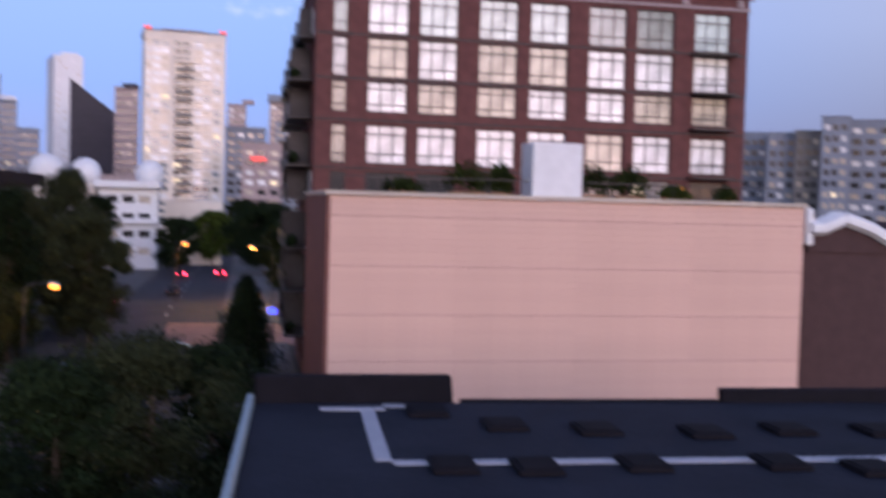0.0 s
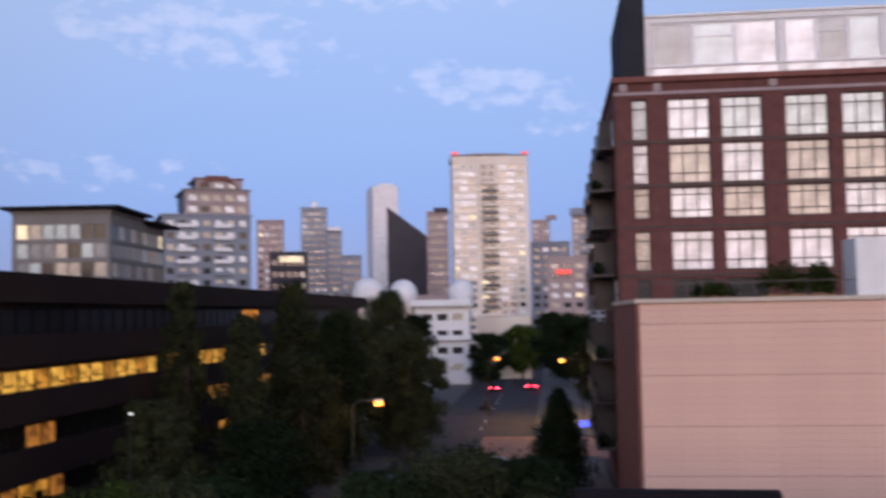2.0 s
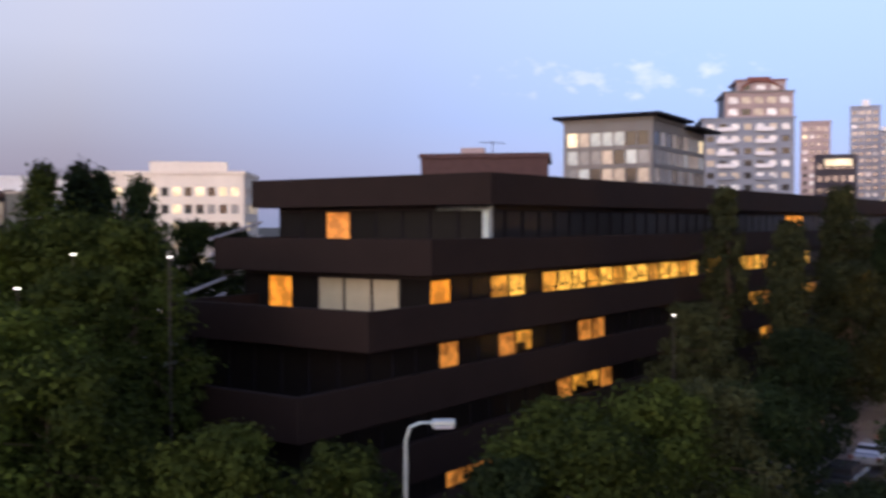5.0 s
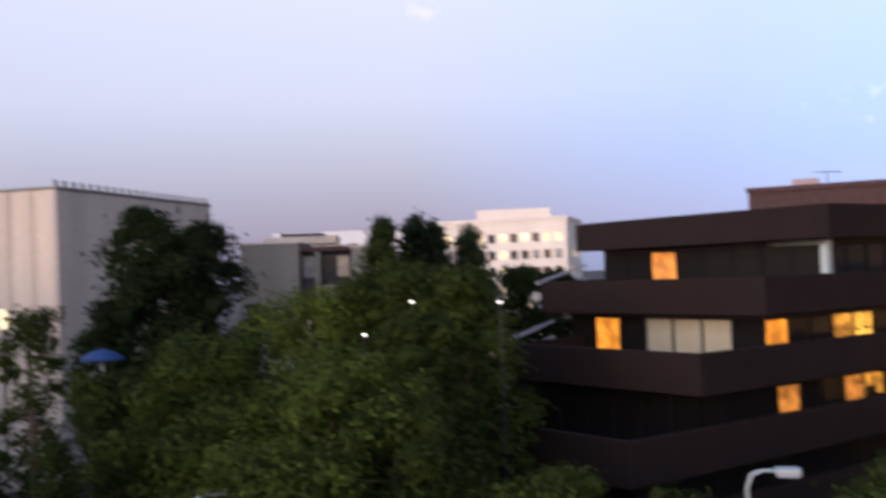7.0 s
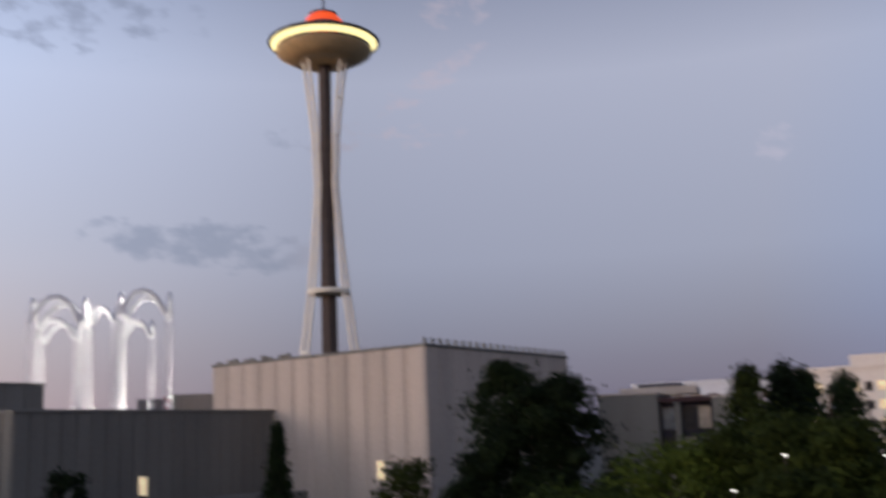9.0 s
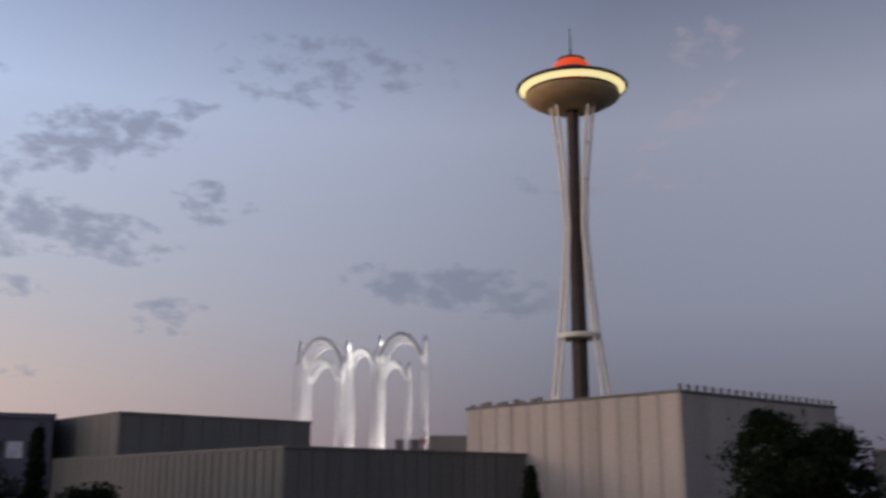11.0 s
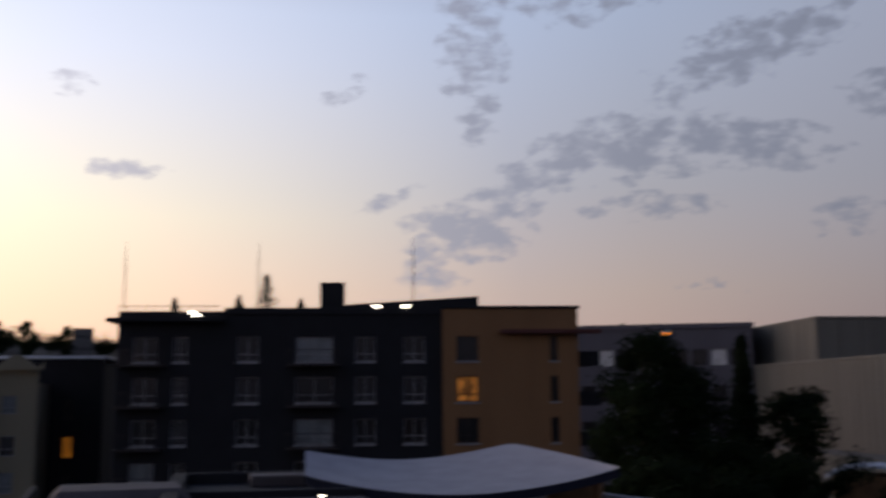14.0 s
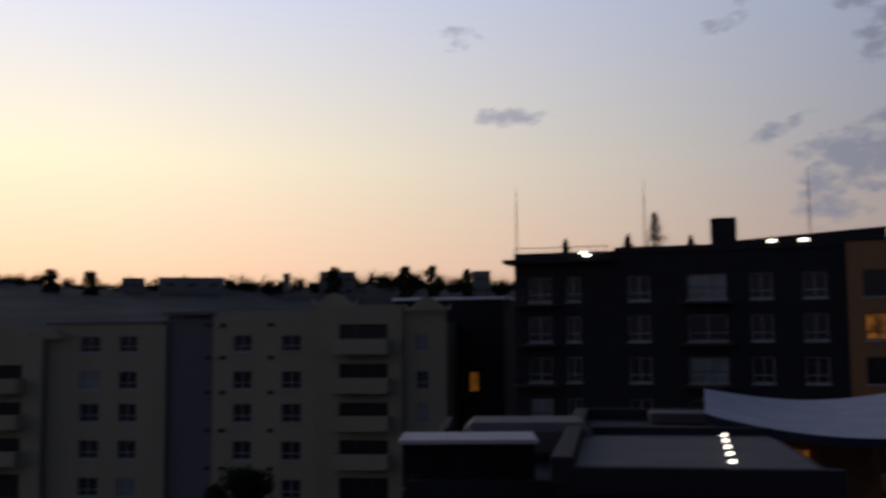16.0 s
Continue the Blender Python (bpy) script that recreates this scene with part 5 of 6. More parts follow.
def far_pavilion():
    """Low slatted building with a red box beside the white arches."""
    z = height(2.95, 172)
    root = thing("low_building", Matrix.Translation(polar(96.6, 172)) @ pose(0, 0, 0, 0, 0, 98), "low pale slatted building with a red box", "building")
    q = bmesh.new()
    block(q, -7.6, 0, 0.3, 6, 0, z)
    part("wall", q, CONC_GREY, root)
    for i in range(12):
        q = bmesh.new()
        block(q, -7.5 + i * 0.62, -7.2 + i * 0.62, 0, 0.29, 8, z - 0.1)
        part("slat", q, CONC_RIB, root)
    q = bmesh.new()
    block(q, -8.9, -7.7, -0.3, 1.5, 0, z - 0.4, 0.05)
    part("red_box", q, RED_PAINT, root, "dull red box")
    q = bmesh.new()
    block(q, -13.0, -9.0, 0.6, 4, 0, z - 0.6, 0.05)
    part("annex", q, TOWER_GREY, root)


far_pavilion()
t = tower("brick_building", 40.8, 110, 40.0, polar_w(47.95, 40.8, 110), 14, height(3.7, 110), "dark maroon brick block with roof clutter", MAROON, 6, 6, 0, FAR_DARK, (0.4, 0.4), 1, 53, "building")
q = bmesh.new()
block(q, -9.6, -7.0, 2, 4, height(3.7, 110) + 0.5, height(4.35, 110), 0.05)
part("roof_hatch", q, TOWER_PINK, t)
q = bmesh.new()
tube(q, (-6.2, 3, height(3.7, 110)), (-6.2, 3, height(4.75, 110)), 0.05)
tube(q, (-7.6, 3, height(4.7, 110)), (-4.8, 3, height(4.62, 110)), 0.035)
for i in range(6):
    tube(q, (-7.5 + i * 0.5, 2.5, height(4.68, 110)), (-7.5 + i * 0.5, 3.5, height(4.68, 110)), 0.025)
part("aerial", q, STEEL_DARK, t)
tower("low_hall", 118.9, 112, 123.0, polar_w(128.4, 118.9, 112), 20, height(3.6, 112), "long low hall with pale glazed strip", MAUVE, 9, 5, 0, [(PANE, 4), (PANE_PALE, 1)], (0.8, 0.45), 2, 54, "hall")
bm = bmesh.new()
block(bm, -62.0, -58.5, 38.5, 66, 0, 11.3, 0.05)
block(bm, -108, -62.01, 37.0, 40.3, 0, 10.3, 0.05)
lone("terrace_wall", bm, CONC_GREY, on_grid(50, 0, 0), "grey concrete terrace wall below the halls", "wall", kind="structure")


# ---- charcoal and ochre apartment block (bearing 140) ----
def charcoal_block():
    root = thing("apartment_building", on_grid(140, 0, 75), "charcoal and ochre apartment block with a roof garden", "apartment building")
    zs = [(2.8, 4.6), (5.75, 7.55), (8.7, 10.5), (11.7, 13.5), (14.65, 16.5), (17.6, 19.4)]
    xs = [(-16.6, -14.9), (-13.8, -12.75), (-9.25, -7.7), (-5.05, -2.35), (-0.75, 0.72), (2.75, 4.3)]
    pk = rand_pick(61, [(PANE, 5), (PANE_SKY, 1.6)])
    facade(root, Matrix.Translation((-17.7, 0, 0)), 23.3, 0, 21.25, [(a + 17.7, b + 17.7) for a, b in xs], zs, SLATE, pk, GREY_FRAME, 1, (0.3,), 0.4, 0.15, GREY_FRAME)
    pk2 = lambda i, j: LIT_DIM if (i, j) == (0, 4) else PANE
    facade(root, Matrix.Translation((5.61, -0.3, 0)), 10.0, 0, 21.4, [(1.0, 2.6), (7.9, 8.5)], zs, OCHRE, pk2, STEEL_DARK, 1, (0.3,), 0.4, 0.15, GREY_FRAME)
    bm = bmesh.new()
    block(bm, -17.3, 5.5, 0.45, 16, 0, 21.0)
    part("body", bm, SLATE, root)
    bm = bmesh.new()
    block(bm, 5.62, 15.6, 0.15, 16, 0, 21.2)
    part("ochre_body", bm, OCHRE, root)
    bm = bmesh.new()
    block(bm, -18.4, -10.2, -0.9, 16, 20.45, 20.75, 0.03)
    block(bm, -10.19, 5.6, -0.12, 16, 21.0, 21.5, 0.03)
    block(bm, 5.61, 15.75, -0.45, 16, 21.41, 21.62, 0.03)
    part("cornice", bm, SLATE, root)
    bm = bmesh.new()
    block(bm, 9.8, 17.2, -1.1, -0.31, 19.55, 19.85, 0.03)
    part("awning", bm, BRICK_DARK, root, "flat brown awning slab")
    bm = bmesh.new()
    vs = block(bm, -1.6, 8.5, 2, 12, 21.4, 22.55, 0.0)
    for v in vs:
        if v.co.z > 22 and v.co.x < 0:
            v.co.z = 21.9
    part("penthouse", bm, SLATE, root)
    bm = bmesh.new()
    block(bm, -3.4, -1.6, 1.6, 3.6, 21.4, 23.55, 0.03)
    part("stair_tower", bm, SLATE, root)
    for x in (0.5, 2.6):
        q = bmesh.new()
        block(q, x, x + 0.6, -0.2, -0.125, 21.52, 21.66)
        part("roof_lamp", q, WHITE_LAMP, root, "bright white roof lamp")
    for x, z in ((-12.6, 21.1), (-12.3, 20.9)):
        q = bmesh.new()
        block(q, x, x + 0.55, -1.0, -0.91, z - 0.06, z + 0.06)
        part("roof_lamp", q, WHITE_LAMP, root)
    bm = bmesh.new()
    for i in range(12):
        tube(bm, (-17.6 + i * 0.62, -0.3, 20.75), (-17.6 + i * 0.62, -0.3, 21.6), 0.025, seg=5)
    tube(bm, (-17.6, -0.3, 21.6), (-10.5, -0.3, 21.6), 0.03, seg=5)
    part("roof_rail", bm, STEEL_DARK, root)
    for j, (c, d) in enumerate(zs[1:]):
        for x0, x1 in ((-5.6, -1.9), (-17.6, -14.3)):
            q = bmesh.new()
            block(q, x0, x1, -1.2, -0.01, c - 0.35, c - 0.2)
            slab = part("balcony", q, STEEL_DARK, root)
            for i in range(10):
                shared("baluster", BALUSTER, slab, Matrix.Translation((x0 + 0.05 + i * (x1 - x0 - 0.1) / 9, -1.17, c - 0.2)))
            q = bmesh.new()
            block(q, x0, x1, -1.19, -1.14, c + 0.8, c + 0.85)
            part("handrail", q, STEEL_DARK, slab)
        q = bmesh.new()
        block(q, 15.62, 17.4, 0.5, 4, c - 0.35, c + 0.7, 0.03)
        part("balcony", q, SLATE, root)
    return root


charcoal_block()
for x, y, h, r in ((-14.5, 79, 1.9, 0.7), (-9.6, 78.5, 1.3, 0.6), (-7.6, 79, 3.0, 1.3), (-4.9, 78, 1.0, 0.5)):
    q = bmesh.new()
    tube(q, (0, 0, 0), (0, 0, h * 0.6), 0.05)
    root = thing("roof_shrub", on_grid(140, x, y, 21.45 if x > -10 else 20.7), "potted shrub on the roof terrace", "shrub")
    part("stem", q, BARK, root)
    me = leaf_cloud(np.random.default_rng(int(h * 10)), np.array([(0.0, 0.0, h * (0.2 + 0.14 * i)) for i in range(6)]), np.array([(r * (0.75 - 0.11 * i), r * (0.75 - 0.11 * i), h * 0.13) for i in range(6)]), 900, 0.09)
    me.materials.append(LEAF_DARK)
    c = new("crown", me)
    c.parent = root


# ---- beige apartment block with curved gables (bearing 150) ----
def beige_block():
    root = thing("apartment_building", on_grid(150, 0, 80), "beige stucco apartment block with scalloped gables and balconies", "apartment building")
    zs = [(2.4, 3.9), (5.4, 6.9), (8.35, 9.85), (11.0, 12.45), (14.0, 15.3)]
    pk = rand_pick(71, [(PANE, 5), (PANE_SKY, 1)])
    shade = lambda i, j: PANE
    xs1 = [(-40.3, -38.6), (-36.95, -35.4)]
    facade(root, Matrix.Translation((-43.2, 0, 0)), 10.2, 0, 16.3, [(a + 43.2, b + 43.2) for a, b in xs1], zs, BEIGE, pk, GREY_FRAME, 1, (0.35,), 0.4, 0.15, BEIGE)
    facade(root, Matrix.Translation((-33.0, 0.5, 0)), 4.0, 0, 16.9, [], zs, MAUVE, pk)
    facade(root, Matrix.Translation((-29.0, 0, 0)), 8.6, 0, 17.2, [(1.7, 3.25), (5.7, 7.35)], zs, BEIGE, pk, GREY_FRAME, 1, (0.35,), 0.4, 0.15, BEIGE)
    facade(root, Matrix.Translation((-20.4, -0.8, 0)), 7.0, 0, 17.6, [(2.0, 5.9)], [(2.2, 4.2), (5.2, 7.1), (8.1, 10.0), (11.0, 13.0), (14.0, 16.1)], BEIGE, shade, STEEL_DARK, 2, (), 0.5, 0.4)
    facade(root, Matrix.Translation((-13.4, 0, 0)), 3.4, 0, 17.2, [(1.0, 2.0)], zs, BEIGE, pk, GREY_FRAME, 1, (0.35,), 0.4, 0.15)
    facade(root, Matrix.Translation((-52.5, -0.8, 0)), 9.3, 0, 15.2, [(2.0, 7.6)], [(2.2, 4.2), (5.2, 7.1), (8.1, 10.0), (11.0, 13.0)], BEIGE, shade, STEEL_DARK, 2, (), 0.5, 0.4)
    bm = bmesh.new()
    block(bm, -52, -10.05, 0.95, 14, 0, 16.2)
    part("body", bm, BEIGE, root)
    for x0, z0, wd in ((-20.6, 17.6, 3.6), (-13.2, 17.2, 3.6), (-44.5, 15.2, 3.2)):
        bm = bmesh.new()
        n = 12
        pts = [(x0 + wd * i / n, z0 + 1.0 * (S(math.pi * i / n) ** 2 if i < n else 0) + (0.5 if i in (0, n) else 0)) for i in range(n + 1)]
        lo = [bm.verts.new((x, -0.8, z0 - 0.05)) for x, z in pts]
        hi = [bm.verts.new((x, -0.8, z + 0.02)) for x, z in pts]
        fs = [bm.faces.new((lo[i], lo[i + 1], hi[i + 1], hi[i])) for i in range(n)]
        r = bmesh.ops.extrude_face_region(bm, geom=fs)
        bmesh.ops.translate(bm, verts=[v for v in r["geom"] if isinstance(v, bmesh.types.BMVert)], vec=(0, 0.5, 0))
        bmesh.ops.recalc_face_normals(bm, faces=bm.faces)
        part("gable", bm, BEIGE, root, "scalloped parapet gable")
    for x0, x1 in ((-18.6, -14.3), (-50.8, -44.6)):
        for z in (5.2, 8.1, 11.0, 14.0):
            if x0 < -40 and z > 13:
                continue
            q = bmesh.new()
            block(q, x0, x1, -2.2, -0.81, z - 0.25, z, 0.02)
            block(q, x0, x1, -2.2, -2.05, z, z + 0.95, 0.02)
            block(q, x0, x0 + 0.12, -2.04, -0.81, z, z + 0.95)
            block(q, x1 - 0.12, x1, -2.04, -0.81, z, z + 0.95)
            part("balcony", q, BEIGE, root)
    for x in (-29.6, -28.4, -24.4):
        for z in (4.6, 7.6, 10.6, 13.4, 16.0):
            q = bmesh.new()
            block(q, x, x + 0.5, -0.14, -0.002, z, z + 0.28)
            part("wall_vent", q, STEEL_DARK, root)
    bm = bmesh.new()
    block(bm, -33.2, -28.8, -0.2, 14, 17.0, 17.25)
    block(bm, -43.3, -33.3, -0.1, 14, 16.31, 16.5)
    part("coping", bm, MAUVE, root)


beige_block()


def row_house():
    root = thing("row_building", on_grid(145, -19.5, 86), "dark low building with a roof edge coloured pale for the sky it catches", "building")
    facade(root, Matrix.Translation((-3.5, 0, 0)), 9.5, 0, 18.2, [(1.2, 2.2), (6.5, 7.3)], [(4.6, 6.2), (7.5, 9.1), (10.4, 12.1), (13.4, 15.0)], SLATE, lambda i, j: LIT_ORANGE if (i, j) == (1, 2) else PANE, STEEL_DARK, 1, (), 0.4)
    bm = bmesh.new()
    block(bm, -3.3, 5.8, 0.45, 12, 0, 18.0)
    part("body", bm, SLATE, root)
    # Pale colour imitates sky light caught by a sloping roof sheet.
    bm = bmesh.new()
    block(bm, -3.7, 6.2, -0.2, 12, 18.21, 18.46, 0.03)
    part("roof_edge", bm, CANVAS, root, "roof edge coloured pale for the sky it catches")


row_house()


# ---- near roofs to the north ----
def sail_roof():
    """A pale roof with upswept corners over a small timber room."""
    root = thing("pavilion", Matrix.Identity(4), "timber pavilion under a pale upswept curved roof", "pavilion")
    n, k = 28, 8
    bm = bmesh.new()
    rows = []
    for i in range(n + 1):
        u = i / n
        az = 143.2 - 17.0 * u
        front = polar(az, 32.5 - 1.2 * S(math.pi * u), 12.67 + 0.17 * u - 0.62 * max(0, S(math.pi * u)) ** 0.8)
        if u < 0.66:
            s = u / 0.66
            back = polar(az, 35.5 + 3.1 * s, 13.26 + 0.05 * s - 0.45 * S(math.pi * s))
        else:
            s = (u - 0.66) / 0.34
            back = polar(az, 38.6 - 6.0 * s, 13.31 - 0.47 * s)
        rows.append([front.lerp(back, j / k) - Vector((0, 0, 0.1 * S(math.pi * j / k))) for j in range(k + 1)])
    for lift in (0.0, -0.12):
        vs = [[bm.verts.new(p + Vector((0, 0, lift))) for p in r] for r in rows]
        for a, b in zip(vs, vs[1:]):
            for j in range(k):
                bm.faces.new((a[j], a[j + 1], b[j + 1], b[j]))
    bmesh.ops.recalc_face_normals(bm, faces=bm.faces)
    part("roof_skin", bm, ROOF_WHITE, root, "pale curved roof sheet", True)
    bm = bmesh.new()
    vs = [(bm.verts.new(r[0] + Vector((0, 0, -0.02))), bm.verts.new(r[0] + Vector((0, 0, -0.28)))) for r in rows]
    fs = [bm.faces.new((a[0], a[1], b[1], b[0])) for a, b in zip(vs, vs[1:])]
    r = bmesh.ops.extrude_face_region(bm, geom=fs)
    for v in r["geom"]:
        if isinstance(v, bmesh.types.BMVert):
            d = Vector((v.co.x, v.co.y, 0)).normalized()
            v.co += d * 0.15
    bmesh.ops.recalc_face_normals(bm, faces=bm.faces)
    part("fascia", bm, BLUE_FASCIA, root, "dark blue curved fascia")
    for az, dist in ((142.2, 33.6), (127.4, 33.6), (132.5, 37)):
        q = bmesh.new()
        tube(q, polar(az, dist, 0), polar(az, dist, 12.4), 0.16, seg=8)
        part("post", q, TIMBER, root)
    q = bmesh.new()
    for a, b in ((141.5, 134.6), (134.4, 127.6)):
        p0, p1 = polar(a, 35), polar(b, 35)
        vs = [q.verts.new(p) for p in (p0, p1, p1 + Vector((0, 0, 12.2)), p0 + Vector((0, 0, 12.2)))]
        q.faces.new(vs)
    r = bmesh.ops.extrude_face_region(q, geom=list(q.faces))
    bmesh.ops.translate(q, verts=[v for v in r["geom"] if isinstance(v, bmesh.types.BMVert)], vec=polar(135, 0.25))
    part("back_wall", q, TIMBER, root)
    for az in (139.2, 133.0):
        q = bmesh.new()
        block(q, -0.7, 0.7, -0.05, 0, 10.9, 11.4)
        w = part("lit_window", q, LIT_DIM, root, "dim warm lit window")
        w.matrix_local = Matrix.Translation(polar(az, 34.85)) @ pose(0, 0, 0, 0, 0, 137)


sail_roof()


def near_roofs():
    root = thing("flat_roofed_building", on_grid(148, 0, 0), "low building with a pale flat roof and raised rim", "building")
    z = 12.1
    bm = bmesh.new()
    block(bm, -1.3, 4.6, 22.9, 38.0, 0, z - 0.06)
    part("wall", bm, SLATE, root)
    bm = bmesh.new()
    block(bm, -0.9, 4.4, 23.2, 31.4, z - 0.058, z)
    part("roof_deck", bm, ROOF_GREY, root, "pale flat roof deck")
    bm = bmesh.new()
    block(bm, -1.4, -0.92, 22.8, 38.1, z - 0.3, z + 0.32, 0.03)
    block(bm, -0.91, 4.7, 37.72, 38.1, z - 0.3, z + 0.32, 0.03)
    block(bm, -0.91, 4.7, 22.8, 23.18, z - 0.5, z + 0.1, 0.03)
    part("rim", bm, SLATE, root)
    bm = bmesh.new()
    block(bm, -0.9, 4.4, 31.42, 31.8, z - 0.058, z + 0.22, 0.03)
    part("back_parapet", bm, SLATE, root)
    bm = bmesh.new()
    block(bm, 1.2, 4.3, 36.0, 37.6, z - 0.059, z + 0.3, 0.03)
    part("roof_unit", bm, ROOF_GREY, root)
    for i in range(5):
        q = bmesh.new()
        y = 23.3 + i * 1.5
        x = 2.47 + i * 0.115
        tube(q, (x, y, z + 0.01), (x, y, z + 0.18), 0.03, seg=6)
        f = part("festoon_lamp", q, STEEL_DARK, root)
        q = bmesh.new()
        block(q, x - 0.075, x + 0.075, y - 0.04, y + 0.04, z + 0.18, z + 0.235, 0.015)
        part("bulb", q, WHITE_LAMP, f, "bright warm bulb")
    root = thing("roof_penthouse", on_grid(156, 0, 0), "black roof penthouse with a white top edge", "penthouse")
    bm = bmesh.new()
    block(bm, -1.55, 1.62, 25.5, 27.4, 0, 12.42)
    part("wall", bm, ROOF_EDGE, root)
    bm = bmesh.new()
    block(bm, -1.68, 1.72, 25.35, 27.5, 12.42, 12.53, 0.02)
    part("top_edge", bm, ROOF_WHITE, root, "white metal top edge")
    root = thing("roof_deck_building", on_grid(154, 0, 0), "dark roof with pale rim and a rounded white plant housing", "building")
    bm = bmesh.new()
    block(bm, -2.45, 3.0, 25.0, 37.0, 0, 11.4)
    part("wall", bm, SLATE, root)
    bm = bmesh.new()
    block(bm, -1.2, 2.6, 30.5, 33.5, 11.4, 12.5, 0.25)
    part("plant_housing", bm, ROOF_GREY, root, "rounded pale plant housing")
    bm = bmesh.new()
    block(bm, -2.35, -2.05, 25.31, 37, 11.4, 11.7)
    block(bm, -2.35, 2.9, 25.0, 25.3, 11.4, 11.6)
    block(bm, -2.0, -1.8, 28.5, 36.9, 12.0, 12.2)
    part("rim", bm, SLATE, root)


near_roofs()
def corner_roof():
    root = thing("low_building", on_grid(140, 7.5, 35.2, 0, 23.8), "low building with a pale flat roof edge", "building")
    bm = bmesh.new()
    block(bm, -3.2, 0, -12, 0, 0, 11.5)
    part("wall", bm, SLATE, root)
    bm = bmesh.new()
    block(bm, -3.1, -0.1, -11.9, -0.1, 11.5, 11.56)
    part("roof_deck", bm, ROOF_GREY, root)
    bm = bmesh.new()
    block(bm, -0.09, 0.15, -12.1, 0.1, 11.4, 11.82, 0.03)
    block(bm, -3.2, -0.1, -0.09, 0.12, 11.4, 11.82, 0.03)
    part("rim", bm, ROOF_WHITE, root, "pale metal roof rim")


corner_roof()
street_lamp_spots = ((79.1, 32, 8.6, 79),)
blue_c = thing("canopy", Matrix.Translation(polar(83.2, 56)) @ pose(0, 0, 0, 0, 0, 83), "small blue fabric canopy among trees", "canopy")
bm = bmesh.new()
lathe(bm, [(0.02, 11.75), (0.6, 11.6), (1.05, 11.3), (1.07, 11.18)], 12)
part("fabric", bm, TARP, blue_c)
bm = bmesh.new()
tube(bm, (0, 0, 0), (0, 0, 11.7), 0.06)
part("pole", bm, METAL, blue_c)
bm = bmesh.new()
n_seg = 12
for i in range(n_seg):
    a0, a1 = math.pi * (0.15 + 0.7 * i / n_seg), math.pi * (0.15 + 0.7 * (i + 1) / n_seg)
    p0, p1 = (2.7 * math.cos(a0), 9.9 + 1.2 * S(a0)), (2.7 * math.cos(a1), 9.9 + 1.2 * S(a1))
    vs = [bm.verts.new((x, y, z + dz)) for dz in (0.0, 0.1) for (x, z), y in ((p0, -2), (p1, -2), (p1, 2), (p0, 2))]
    for f in ((0, 1, 2, 3), (4, 5, 6, 7), (0, 1, 5, 4), (2, 3, 7, 6)):
        bm.faces.new([vs[j] for j in f])
bmesh.ops.remove_doubles(bm, verts=bm.verts, dist=0.001)
bmesh.ops.recalc_face_normals(bm, faces=bm.faces)
blue = thing("kiosk", Matrix.Translation(polar(113.4, 62)) @ pose(0, 0, 0, 0, 0, 113), "small kiosk with a pale curved roof", "kiosk")
part("roof", bm, CANVAS, blue)
bm = bmesh.new()
block(bm, -2.0, 2.0, -1.6, 1.6, 0, 10.65)
part("wall", bm, TIMBER, blue)

# ---- hill with masts ----
bm = bmesh.new()
prev = None
for i in range(121):
    az = 100 + i * 0.9
    e = 3.1 + 0.12 * S(i * 0.21) + 0.1 * S(i * 0.57 + 1) + (0 if az > 150 else (150 - az) * 0.012)
    if az < 124:
        e *= max(0.1, (az - 100) / 24)
    d = 950 + 60 * S(i * 0.13)
    rowv = [bm.verts.new(polar(az, d - 330, -1)), bm.verts.new(polar(az, d - 150, height(e, d) * 0.55)), bm.verts.new(polar(az, d, height(e, d) - 3)), bm.verts.new(polar(az, d + 250, height(e, d)))]
    if prev:
        for j in range(3):
            bm.faces.new((prev[j], prev[j + 1], rowv[j + 1], rowv[j]))
    prev = rowv
bmesh.ops.recalc_face_normals(bm, faces=bm.faces)
lone("hill", bm, HILL, Matrix.Identity(4), "dark wooded residential hill", "hill", kind="structure")
rng = np.random.default_rng(5)
cs, rs = [], []
for i in range(430):
    az = 126 + rng.random() * 62
    d = 880 + rng.random() * 60
    e = 3.1 + 0.12 * S((az - 100) / 0.9 * 0.21) + 0.1 * S((az - 100) / 0.9 * 0.57 + 1) + (0 if az > 150 else (150 - az) * 0.012)
    p = polar(az, d, height(e, d) - 6 + rng.random() * 6)
    r = 3 + rng.random() * 5
    cs.append(p[:])
    rs.append((r, r, r * (0.8 + rng.random() * 0.7)))
me = leaf_cloud(rng, np.array(cs), np.array(rs), 60000, 1.2)
me.materials.append(LEAF_DARK)
tagged(new("hill_woods", me), "dark tree line along the hill crest", "trees", kind="stuff")
for k, (az, w, el, d) in enumerate(((162.2, 30, 3.95, 860), (165.8, 6, 3.85, 860), (169.4, 52, 3.6, 855), (154.6, 16, 3.95, 880), (173.6, 18, 3.55, 860))):
    tower("hill_house", az, d, az, w, 12, height(el - 0.25, d), "dark building on the hill crest", TOWER_GREY, 3, 6, 0, [(PANE, 1)], (0.4, 0.3), 10, 80 + k, "building")


for k, (az, el, w) in enumerate(((159.4, 4.05, 8.5), (157.9, 4.05, 7.0), (163.4, 4.0, 6.5), (155.9, 3.85, 6.0), (178.4, 3.75, 8.0), (176.4, 3.65, 8.0))):
    z = height(el, 850)
    tree(az, 850, z, w, z - 26, LEAF_DARK, "tall rounded dark tree on the hill crest", "round", 1500, 1.3, 200 + k)


